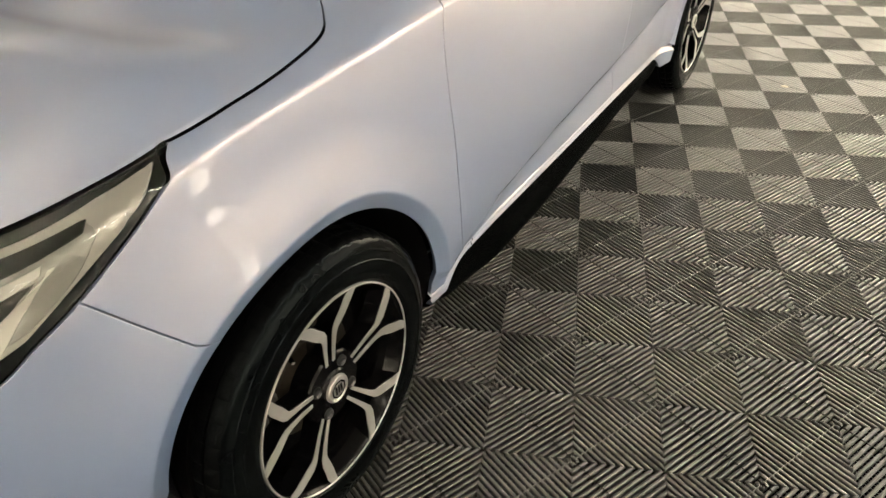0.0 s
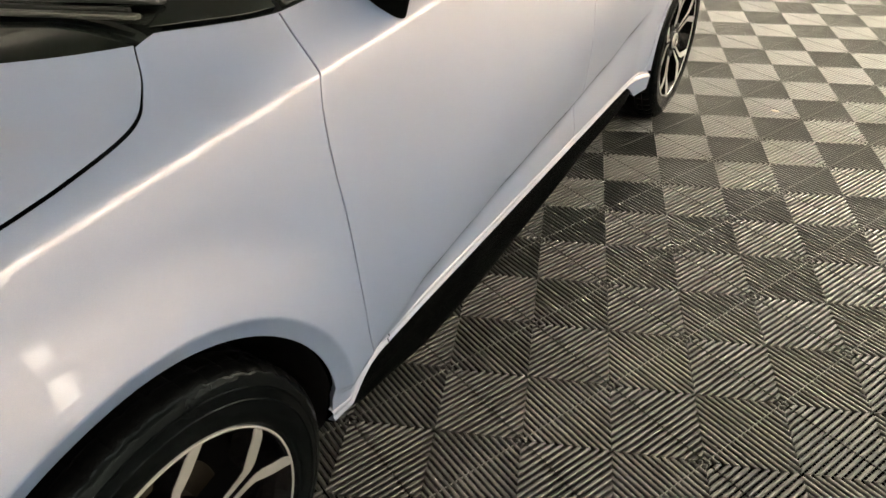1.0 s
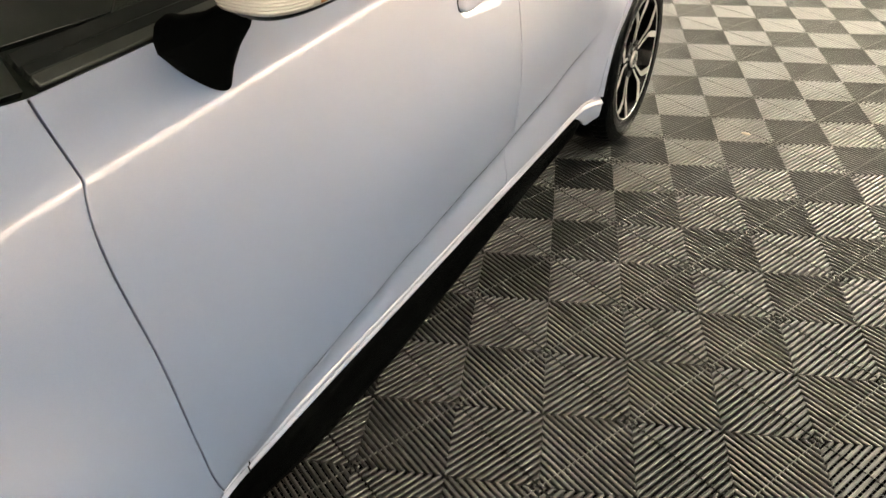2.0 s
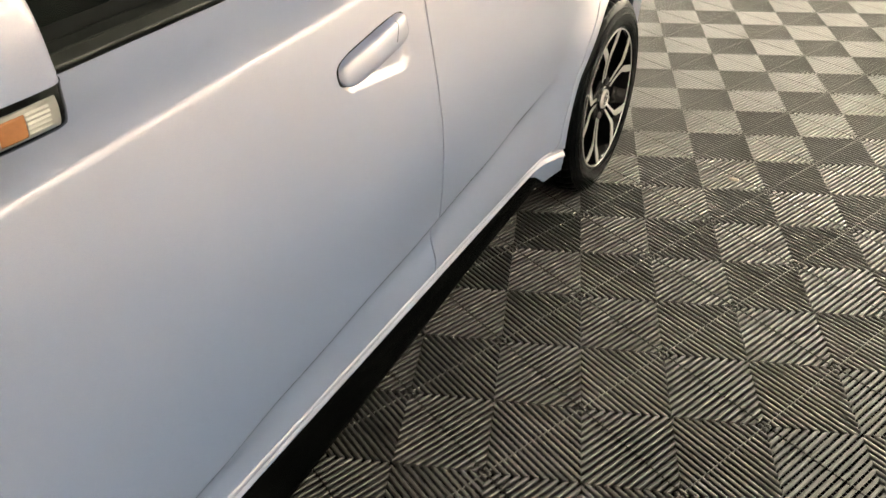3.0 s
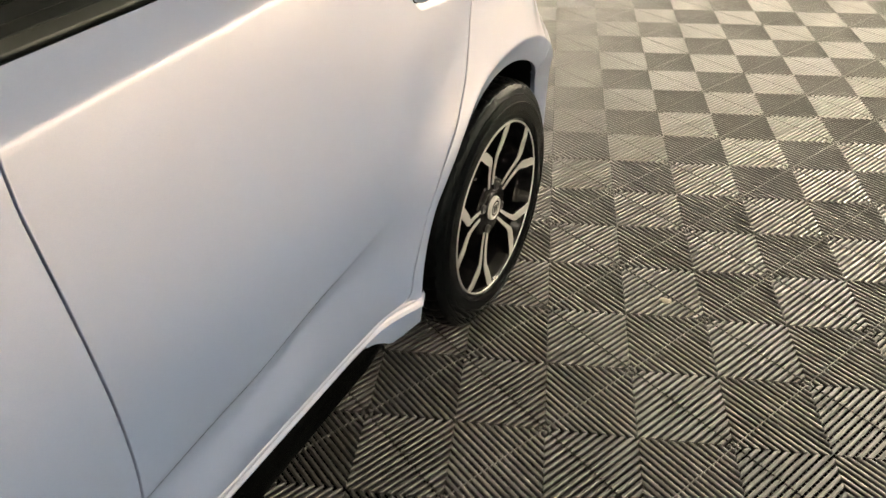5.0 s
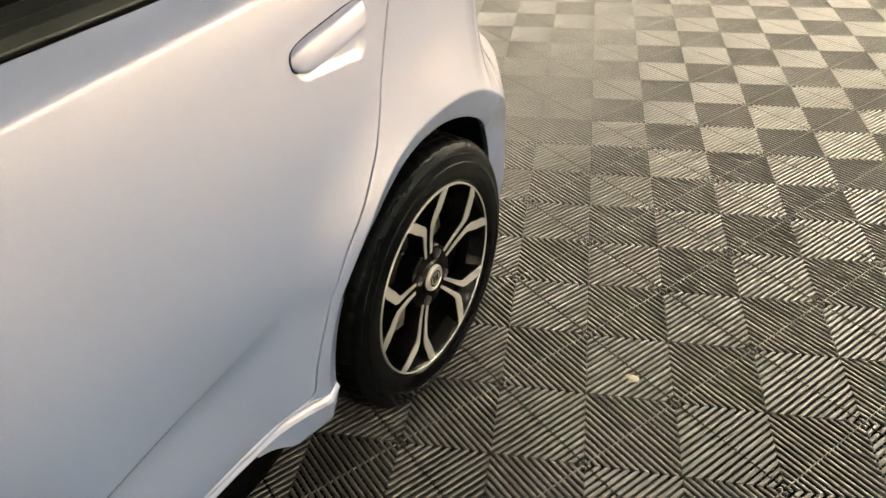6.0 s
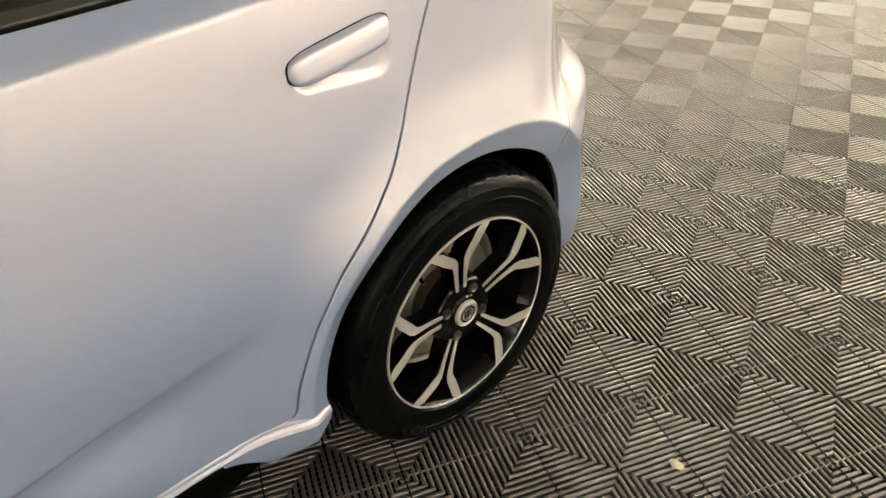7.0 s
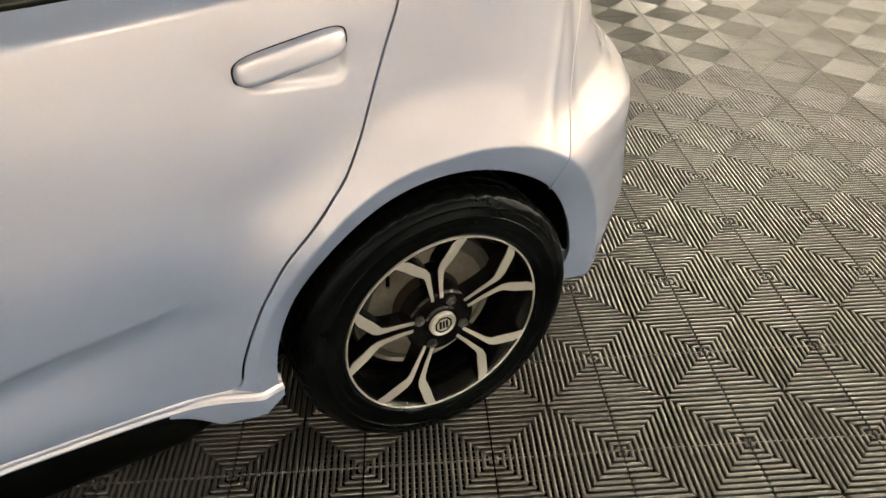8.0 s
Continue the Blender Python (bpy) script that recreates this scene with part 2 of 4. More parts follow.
def skin(y, z):
    x = hermite(knots(y), z)
    low = 1 - smooth(0.74, 0.92, z)
    if y < 0.6:
        x += low * arch_push(y, z, ARCH_F, 0.034, 0.019)
    elif y > 1.9:
        x += low * (arch_push(y, z, ARCH_R, rear_band(y), 0.021) + 0.013 * smooth(1.90, 2.32, y))
    if y < 0:
        x -= end_inset(-y / 0.82)
    if y > 2.64:
        x -= end_inset((y - 2.64) / lerp_table(z, TAIL))
        x -= 0.10 * max(0.0, y - 2.71) * smooth(0.62, 0.72, z)
        x += 0.0032 * math.exp(-((y - 2.769 - 0.26 * (z - 0.656)) / 0.015) ** 2) * smooth(0.60, 0.70, z)
        d = z - scallop_z(y)
        x -= (0.20 + 0.5 * smooth(3.03, 3.20, y)) * smooth(2.84, 2.90, y) * (0.0 if d < -0.005 else min(d, 0.06) if d > 0.005 else (d + 0.005) ** 2 / 0.02)
    return x
from mathutils.geometry import delaunay_2d_cdt as delaunay


def skin_normal(fn, y, z):
    e = 0.0015
    n = Vector((1.0, -(fn(y + e, z) - fn(y - e, z)) / (2 * e), -(fn(y, z + e) - fn(y, z - e)) / (2 * e)))
    return n.normalized()


def panel(name, outline, mat, parent, label="", gap=0.002, step=0.014, offset=0.0, deep=0.014, fn=None, extra=(), far_side=False, edge=0.0016):
    """A pressed sheet on the body's skin inside an outline of (y, z), with rounded, turned-in edges; the outline shrinks by the gap."""
    fn = fn or skin
    if far_side:
        step *= 2.5
    ring = resample(outline, step)
    area = sum(a * d - c * b for (a, b), (c, d) in zip(ring, ring[1:] + ring[:1]))
    if area < 0:
        ring.reverse()
    n = len(ring)
    shrunk = []
    for i in range(n):
        (a, b), (c, d) = ring[i - 1], ring[(i + 1) % n]
        ty, tz = c - a, d - b
        k = math.hypot(ty, tz) or 1
        shrunk.append((ring[i][0] - tz / k * gap, ring[i][1] + ty / k * gap))
    ring = shrunk
    ys, zs = [p[0] for p in ring], [p[1] for p in ring]
    pts = list(ring)
    rows = int((max(zs) - min(zs)) / (step * 0.75)) + 1
    for j in range(1, rows):
        z = min(zs) + (max(zs) - min(zs)) * j / rows
        m = int((max(ys) - min(ys)) / step) + 1
        for i in range(m):
            y = min(ys) + (max(ys) - min(ys)) * (i + 0.5 * (j % 2)) / m
            if inside(ring, y, z) and min((y - a) ** 2 + (z - b) ** 2 for a, b in ring) > (step * 0.45) ** 2:
                pts.append((y, z))
    if not far_side:
        pts += [p for p in extra if inside(ring, *p)]
    out = delaunay([Vector(p) for p in pts], [(i, (i + 1) % n) for i in range(n)], [list(range(n))], 1, 1e-7)
    flat, tris = out[0], out[2]
    verts, normals = [], []
    for p in flat:
        nn = skin_normal(fn, p.x, p.y)
        verts.append(Vector((fn(p.x, p.y), p.x, p.y)) + nn * offset)
        normals.append(nn)
    faces = []
    for f in tris:
        a, b, c = (verts[i] for i in f[:3])
        g = (b - a).cross(c - a)
        faces.append(list(f) if g.dot(normals[f[0]]) > 0 else list(reversed(f)))
    base = len(verts)
    rims = []
    for i in range(n):
        y, z = ring[i]
        nn = skin_normal(fn, y, z)
        at = Vector((fn(y, z), y, z)) + nn * offset
        (a, b), (c, d) = ring[i - 1], ring[(i + 1) % n]
        t = Vector((0, c - a, d - b))
        o = t.cross(nn).normalized() if t.length else Vector((0, 0, 1))
        for q, m in ((at, nn), (at + o * edge * 0.7 - nn * edge * 0.35, (nn + o).normalized()), (at + o * edge - nn * edge * 1.2, o), (at + o * edge * 0.6 - nn * deep, o)):
            verts.append(q)
            normals.append(m)
    for i in range(n):
        j = (i + 1) % n
        for k in range(3):
            q = [base + 4 * i + k, base + 4 * i + k + 1, base + 4 * j + k + 1, base + 4 * j + k]
            a, b, c = (verts[v] for v in q[:3])
            if (b - a).cross(c - a).dot(normals[q[1]]) < 0:
                q.reverse()
            faces.append(q)
    if far_side:
        verts = [Vector((2 * CX - v.x, v.y, v.z)) for v in verts]
        normals = [Vector((-v.x, v.y, v.z)) for v in normals]
        faces = [list(reversed(f)) for f in faces]
    return mesh_object(name, verts, faces, mat, parent, label, normals)


# ---- the room ----
ROOM = (-5.2, 4.6, -5.0, 8.4, 3.3)        # x0, x1, y0, y1, height
X0, X1, Y0, Y1, HIGH = ROOM


def slab(name, x0, x1, y0, y1, z0, z1, mat, label, category):
    bm = box_bm(x0, x1, y0, y1, z0, z1)
    ob = part(name, bm, mat, None, label)
    return tagged(ob, label, category, kind="structure")


floor = slab("floor", X0, X1, Y0, Y1, -0.12, -0.0185, SLAB, "dark slab covered with ribbed grey plastic floor tiles", "floor")
slab("wall_west", X0 - 0.2, X0, Y0 - 0.2, Y1 + 0.2, -0.12, HIGH, GREY_WALL, "plain grey painted wall", "wall")
slab("wall_south", X0, X1, Y0 - 0.2, Y0, -0.12, HIGH, WALL, "plain off-white painted wall", "wall")
# unseen east wall, split into a dark and a pale tone to shape reflections
slab("wall_east", X1, X1 + 0.2, Y0 - 0.2, Y1 + 0.2, 1.35, HIGH, GREY_WALL, "unseen upper wall, made grey to darken the car's reflections", "wall")
slab("wall_east_low", X1 - 0.01, X1 + 0.19, Y0, Y1, -0.12, 1.35, WALL, "unseen lower wall, made off-white to brighten the car's reflections", "wall")
slab("wall_north", X0, X1, Y1, Y1 + 0.2, -0.12, HIGH, WALL, "plain off-white painted wall", "wall")
slab("ceiling", X0 - 0.2, X1 + 0.2, Y0 - 0.2, Y1 + 0.2, HIGH, HIGH + 0.15, CEILING, "plain grey painted ceiling", "ceiling")


def ceiling_light(x, y, wide, long, label, glowing):
    lamp = new("ceiling_light")
    lamp.location = (x, y, HIGH)
    tagged(lamp, label, "ceiling light", "ceiling lights")
    bm = box_bm(-wide / 2, wide / 2, -long / 2, long / 2, -0.30, -0.25, 0.004)
    part("diffuser", bm, glowing, lamp, "glowing warm white diffuser")
    for end in (-0.4, 0.4):
        bm = box_bm(-0.004, 0.004, end * long - 0.004, end * long + 0.004, -0.25, 0.0)
        part("rod", bm, FRAME, lamp, "thin hanging rod")
    return lamp


PANE = "flat square warm white light panel hung from the ceiling, switched on"
panes = [(x, 3.6 - 1.55 * k) for x in (2.6, 3.9) for k in range(-2, 5)] + [(x, -4.1) for x in (-1.8, -0.2, 1.4)]
pane_light = ceiling_light(*panes[0], 0.55, 0.55, PANE, DIFFUSER)
for lx, ly in panes[1:]:
    copy_thing(pane_light, pose(lx, ly, HIGH))


def fill_washer(x, y, turned, label, group, glowing):
    """An added, unseen fill: a shaded strip lamp that lights the wall behind it only."""
    lamp = new("fill_washer")
    lamp.matrix_basis = pose(x, y, HIGH, 0, 0, turned)
    tagged(lamp, label, "wall lamp", group)
    part("diffuser", box_bm(-0.60, 0.60, 0.012, 0.05, -1.68, -1.50, 0.004), glowing, lamp, "glowing warm white strip")
    part("shade", box_bm(-0.63, 0.63, -0.006, 0.008, -1.76, -1.42, 0.003), FRAME, lamp, "opaque grey shade")
    part("lip", box_bm(-0.63, 0.63, 0.010, 0.09, -1.76, -1.745, 0.003), FRAME, lamp)
    part("lip", box_bm(-0.63, 0.63, 0.010, 0.12, -1.435, -1.42, 0.003), FRAME, lamp)
    for end in (-0.5, 0.5):
        part("rod", box_bm(end - 0.005, end + 0.005, -0.004, 0.006, -1.42, 0.0), FRAME, lamp, "thin hanging rod")
    return lamp


wall_fill = fill_washer(X1 - 1.2, -3.6, -90, "added unseen shaded strip lamp that brightens the wall", "lamps along the walls", FILL_WALL)
for k in (1, 2, 3, 5, 6):
    copy_thing(wall_fill, pose(X1 - 1.2, -3.6 + 1.5 * k, HIGH, 0, 0, -90))


# more unseen fills on the south wall, for the front bumper and wing
for lx in (0.1, 1.5, 2.9):
    copy_thing(wall_fill, pose(lx, Y0 + 1.2, HIGH, 0, 0, 180))
# unseen fills that brighten the end wall mirrored in the far floor
end_fill = fill_washer(-0.6, Y1 - 1.2, 0, "added unseen shaded strip lamp that brightens the end wall", "lamps along the end wall", FILL_END)
for lx in (0.9, 2.4, 3.6):
    copy_thing(end_fill, pose(lx, Y1 - 1.2, HIGH))


def uplight(x, y):
    """A hung trough lamp that lights the ceiling only, added to brighten the bonnet's reflections."""
    lamp = new("uplight")
    lamp.matrix_basis = pose(x, y, HIGH)
    tagged(lamp, "added unseen trough lamp that brightens the ceiling for the car's reflections", "ceiling light", "trough lamps")
    part("diffuser", box_bm(-0.04, 0.04, -0.62, 0.62, -0.585, -0.570, 0.003), FILL_UP, lamp, "glowing warm white strip")
    part("trough", box_bm(-0.055, 0.055, -0.65, 0.65, -0.605, -0.590, 0.004), FRAME, lamp, "opaque grey trough")
    for side in (-0.052, 0.052):
        part("trough_side", box_bm(side - 0.004, side + 0.004, -0.65, 0.65, -0.588, -0.545, 0.002), FRAME, lamp)
    for end in (-0.5, 0.5):
        part("rod", box_bm(-0.004, 0.004, end - 0.004, end + 0.004, -0.57, 0.0), FRAME, lamp, "thin hanging rod")
    return lamp


trough = uplight(-3.0, -1.2)
for lx, ly in ((-3.0, 0.8), (-3.0, 2.8), (-1.0, -1.6)):
    copy_thing(trough, pose(lx, ly, HIGH))
# unseen stronger panels, added to lift the brightness of the far floor
far_fill_panes = [(x, 7.3) for x in (-4.6, -3.7, -2.8, 2.6, 3.7)]
far_fill_light = ceiling_light(*far_fill_panes[0], 0.55, 0.55, "added bright square light panel near the end wall, unseen, for the far floor", FILL_FAR)
for lx, ly in far_fill_panes[1:]:
    copy_thing(far_fill_light, pose(lx, ly, HIGH))


def light_box(x, y, wide, high):
    """A small glowing stand-in on the floor, facing the car, for the wing's bright reflection."""
    box = new("light_box")
    box.matrix_basis = pose(x, y, 0.0)
    tagged(box, "small upright glowing panel, added for the bright reflection on the front wing", "light box")
    part("diffuser", box_bm(-0.012, 0.004, -wide / 2, wide / 2, 0.02, high, 0.003), DIFFUSER_GLINT, box, "glowing warm white face")
    part("case", box_bm(0.006, 0.06, -wide / 2 - 0.012, wide / 2 + 0.012, 0.008, high + 0.012, 0.006), FRAME, box, "grey metal case")
    for end in (-0.4, 0.4):
        part("foot", box_bm(-0.05, 0.10, end * wide - 0.012, end * wide + 0.012, 0.0, 0.010, 0.002), FRAME, box)


light_box(3.0, 0.27, 0.33, 0.21)


# ---- the car ----
car = new("car")
car.location = (0, 0, 0)
tagged(car, "light silver-blue metallic five-door hatchback parked on ribbed tiles", "car")

SEAM_A = [(0.467, 0.976), (0.456, 0.937), (0.448, 0.905), (0.440, 0.880), (0.434, 0.840), (0.434, 0.790), (0.438, 0.735), (0.444, 0.665), (0.447, 0.590), (0.450, 0.480), (0.455, 0.400), (0.470, 0.336)]
SEAM_B = [(1.500, 1.003), (1.508, 0.985), (1.516, 0.962), (1.513, 0.935), (1.508, 0.885), (1.504, 0.77), (1.500, 0.66), (1.496, 0.54), (1.488, 0.475), (1.484, 0.450), (1.488, 0.40), (1.491, 0.365), (1.486, 0.336)]
SEAM_C = [(2.500, 1.030), (2.487, 0.966), (2.459, 0.900), (2.418, 0.806), (2.395, 0.757), (2.362, 0.704), (2.326, 0.667), (2.294, 0.637), (2.234, 0.583), (2.192, 0.520), (2.174, 0.486), (2.150, 0.435), (2.132, 0.388), (2.121, 0.345), (2.100, 0.332), (2.06, 0.330)]
SEAM_A, SEAM_B, SEAM_C = curve(SEAM_A[:3])[:-1] + curve(SEAM_A[2:]), curve(SEAM_B), curve(SEAM_C)
BONNET_EDGE = curve([(-0.169, 0.878), (-0.063, 0.896), (0.055, 0.907), (0.145, 0.917), (0.190, 0.926), (0.218, 0.938), (0.242, 0.953), (0.266, 0.976)])
LAMP_TOP = curve([(-0.66, 0.705), (-0.56, 0.745), (-0.46, 0.785), (-0.361, 0.819), (-0.268, 0.850), (-0.169, 0.878)])
LAMP_LOW = curve([(-0.169, 0.878), (-0.188, 0.865), (-0.203, 0.846), (-0.228, 0.826), (-0.263, 0.797), (-0.350, 0.730), (-0.408, 0.690), (-0.466, 0.645), (-0.56, 0.618), (-0.66, 0.640)])
LIP = curve([(0.350, 0.270), (0.374, 0.286), (0.405, 0.303), (0.444, 0.318), (0.53, 0.325), (0.8, 0.325), (1.2, 0.324), (1.6, 0.324), (1.9, 0.323), (2.0, 0.320), (2.1, 0.310), (2.195, 0.290)], 6)

JOINT = 0.53                       # where the wing ends along the sill
WIPERS = [(0.285, 1.004, 0.40), (0.330, 1.012, 0.36)]
# pressed recesses behind the door pulls: centre y, z, length, tilt
PULLS = [(1.347, 0.853, 0.188, 0.15), (2.308, 0.890, 0.176, 0.15)]


def recess(y, z):
    d = 0.0
    for cy, cz, long, tilt in PULLS:
        u, w = y - cy, (z - cz) - tilt * (y - cy)
        bottom = z - (cz - 0.033 - 0.10 * u)
        if bottom < 0 or w > 0.036:
            continue
        q = max(0.0, abs(u) - (long / 2 - 0.032))
        v = max(0.0, 0.032 - bottom)
        f = smooth(0.0, 0.015, 0.032 - math.hypot(q, v))
        d += 0.0072 * f * (1 - smooth(0.024, 0.036, w))
    return d


def door_skin(y, z):
    return skin(y, z) - recess(y, z)


pull_points = []
for cy, cz, long, tilt in PULLS:
    for i in range(52):
        for j in range(26):
            u, w = (i / 51 - 0.5) * (long + 0.05), (j / 25 - 0.5) * 0.10
            pull_points.append((cy + u, cz + w + tilt * u))

# extra points where the skin bends sharply
bend_points = []
for i in range(330):
    y = -0.45 + i * 0.0105
    bend_points += [(y, crease_z(y) + d) for d in (-0.022, -0.012, -0.0075, -0.005, -0.003, -0.001, 0.001, 0.0035, 0.008, 0.016)]
    if 0.45 < y < 2.25:
        bend_points += [(y, lerp_table(y, LOW) + d) for d in (-0.062, -0.052, -0.042, -0.032, -0.024, -0.016, -0.010, -0.006, -0.003, 0.0, 0.003, 0.006, 0.014, 0.026)]
for i in range(181):
    ca, sa = math.cos(radians(i)), math.sin(radians(i))
    for d in (-0.014, -0.008, -0.004, 0.0, 0.004, 0.008, 0.016, 0.026):
        bend_points.append((ARCH_F[0] + (ARCH_F[2] + 0.034 + d) * ca, ARCH_F[1] + (ARCH_F[2] + 0.034 + d) * sa))
        rr = ARCH_R[2] + rear_band(ARCH_R[0] + (ARCH_R[2] + 0.05) * ca) + d
        bend_points.append((ARCH_R[0] + rr * ca, ARCH_R[1] + rr * sa))

for i in range(70):
    y = 2.83 + i * 0.006
    bend_points += [(y, scallop_z(y) + d) for d in (-0.010, -0.006, -0.003, 0.0, 0.003, 0.006, 0.012, 0.03, 0.055, 0.062)]
for i in range(40):
    z = 0.58 + i * 0.012
    bend_points += [(2.769 + 0.26 * (z - 0.656) + d, z) for d in (-0.03, -0.018, -0.009, 0.0, 0.009, 0.018, 0.03)]
    bend_points += [(y, z) for y in (2.835, 2.845, 2.855, 2.865, 2.875, 2.885, 2.895, 2.905)]

both = (False, True)
for far in both:
    # front wing: down the door seam, round the arch, up the bumper seam, along the lamp and the bonnet
    low = [p for p in LIP if p[0] < 0.53]
    wing = SEAM_A + [(0.50, 0.333), (0.53, 0.330)] + [(y, z + 0.004) for y, z in reversed(low)] + arc(ARCH_F, -5.5, 128, n=44)
    wing += [(-0.252, 0.607), (-0.306, 0.673), (-0.350, 0.730)] + [p for p in reversed(LAMP_LOW) if p[0] > -0.350] + BONNET_EDGE + [(0.30, 0.985), (0.38, 0.981)]
    panel("front_wing", wing, PAINT, car, "painted front wing with flared wheel arch", 0.0027, 0.015, extra=bend_points, far_side=far)
    # doors
    top_a = [(0.467 + (1.5 - 0.467) * i / 20, belt_z(0.467 + (1.5 - 0.467) * i / 20)) for i in range(21)]
    front_door = panel("front_door", list(reversed(SEAM_A)) + top_a[1:-1] + SEAM_B, PAINT, car, "painted front door, closed", 0.0027, 0.015, fn=door_skin, extra=pull_points + bend_points, far_side=far)
    top_b = [(1.5 + (2.5 - 1.5) * i / 20, belt_z(1.5 + (2.5 - 1.5) * i / 20)) for i in range(21)]
    rear_door = panel("rear_door", list(reversed(SEAM_B)) + top_b[1:-1] + SEAM_C, PAINT, car, "painted rear door, closed", 0.0034, 0.015, fn=door_skin, extra=pull_points + bend_points, far_side=far)
    # quarter panel
    tail_seam = curve([(2.790, 0.536), (2.797, 0.575), (2.806, 0.600), (2.830, 0.655), (2.862, 0.72), (2.905, 0.80), (2.955, 0.88), (2.99, 0.95)])
    quarter = SEAM_C[:-8] + [(2.105, 0.329), (2.150, 0.311), (2.190, 0.297)] + arc(ARCH_R, 181, 43.5, n=44) + tail_seam + [(3.0, 1.06), (2.75, 1.10), (2.52, 1.07)]
    panel("quarter_panel", quarter, PAINT, car, "painted rear quarter panel over the wheel", 0.0034, 0.015, extra=bend_points, far_side=far)
    # bumpers
    tail_edge = [(2.64 + 0.985 * lerp_table(z, TAIL), z) for z in [0.22 + 0.055 * i for i in range(13)]]
    bump = list(reversed(tail_seam[:-8])) + arc(ARCH_R, 43.5, 4, n=14) + [(2.876, 0.30), (2.848, 0.262), (2.87, 0.235), (2.95, 0.225), (3.1, 0.22)] + tail_edge
    rear_bumper = panel("rear_bumper", bump, PAINT, car, "painted rear bumper corner", 0.0027, 0.016, extra=bend_points, far_side=far)
    nose = arc(ARCH_F, 128, 182, n=20) + [(-0.36, 0.26), (-0.42, 0.20), (-0.6, 0.18), (-0.80, 0.20), (-0.805, 0.4), (-0.805, 0.62), (-0.74, 0.655)]
    nose += [p for p in reversed(LAMP_LOW) if p[0] < -0.350] + [(-0.350, 0.730), (-0.306, 0.673), (-0.252, 0.607)]
    panel("front_bumper", nose, PAINT, car, "painted front bumper", 0.0027, 0.016, extra=bend_points, far_side=far)
    # added backing sheet; its near-black colour stands for the shade in the seams
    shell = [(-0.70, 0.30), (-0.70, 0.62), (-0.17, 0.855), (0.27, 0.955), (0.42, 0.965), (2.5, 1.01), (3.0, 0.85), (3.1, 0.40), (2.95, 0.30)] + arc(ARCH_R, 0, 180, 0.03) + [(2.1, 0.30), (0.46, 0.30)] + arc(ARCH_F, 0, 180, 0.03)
    panel("seam_backing", shell, LINER, car, "", 0.0, 0.04, offset=-0.022, deep=0.01, far_side=far)

    # sill: a painted lip over a black skirt
    sign = -1 if far else 1
    verts, faces = [], []
    prof = [(-0.012, 0.0160), (-0.0042, 0.0120), (-0.0016, 0.0085), (-0.0002, 0.0042), (-0.0014, 0.0014), (-0.0036, 0.0004), (-0.0032, -0.0022), (0.0003, -0.0066), (0.0010, -0.0100), (-0.003, -0.0138), (-0.018, -0.016)]
    for y, z in LIP:
        x = skin(y, max(z, 0.30)) + 0.0025
        sunk = smooth(1.98, 2.10, y)          # the upper bead runs out before the arch
        verts += [(x + a - (0.009 * sunk if k < 5 else 0.0), y, z + b) for k, (a, b) in enumerate(prof)]
    m = len(prof)
    for i in range(len(LIP) - 1):
        for j in range(m - 1):
            faces.append((i * m + j, i * m + j + 1, (i + 1) * m + j + 1, (i + 1) * m + j))
    if far:
        verts = [(2 * CX - a, b, c) for a, b, c in verts]
    else:
        faces = [tuple(reversed(f)) for f in faces]
    mesh_object("sill_lip", verts, faces, PAINT, car, "painted lip with a double bead along the sill")
    jx, jz = skin(JOINT, 0.325), lerp_table(JOINT, [(p[0], p[1]) for p in LIP[::3]])
    jv = [(jx + a + 0.0046, JOINT + d + b * 0.3, jz + b) for d in (-0.0016, 0.0016) for a, b in prof]
    if far:
        jv = [(2 * CX - a, b, c) for a, b, c in jv]
    mesh_object("joint", jv, [(j, j + 1, m + j + 1, m + j) for j in range(m - 1)], SEAL, car)
    verts, faces = [], []
    stations = [0.355 + (2.085 - 0.355) * i / 60 for i in range(61)]
    for y in stations:
        z1 = lerp_table(y, [(p[0], p[1]) for p in LIP[::3]]) - 0.014
        zb = min(z1 - 0.02, lerp_table(y, [(0.355, 0.235), (0.48, 0.180), (0.75, 0.138), (1.0, 0.136), (1.37, 0.160), (1.77, 0.188), (2.0, 0.196), (2.05, 0.215), (2.085, 0.262)]))
        h = z1 - zb
        for a, b in ((-0.018, 1.0), (-0.012, 0.93), (-0.016, 0.6), (-0.024, 0.28), (-0.040, 0.05), (-0.060, 0.0), (-0.20, 0.02)):
            verts.append((a, y, zb + h * b))
    for i in range(60):
        for j in range(6):
            faces.append((i * 7 + j, (i + 1) * 7 + j, (i + 1) * 7 + j + 1, i * 7 + j + 1))
    if far:
        verts = [(2 * CX - a, b, c) for a, b, c in verts]
        faces = [tuple(reversed(f)) for f in faces]
    mesh_object("side_skirt", verts, faces, PLASTIC, car, "matt black plastic side skirt")
    # painted end of the skirt in front of the rear wheel
    tip = curve([(1.99, 0.312), (2.1, 0.298), (2.192, 0.280)]) + [(2.193, 0.262), (2.150, 0.247), (2.075, 0.243)] + curve([(2.062, 0.250), (2.040, 0.270), (2.015, 0.288), (1.99, 0.300)])
    panel("skirt_end", tip, PAINT, car, "", 0.0, 0.012, offset=0.002, deep=0.05, far_side=far)

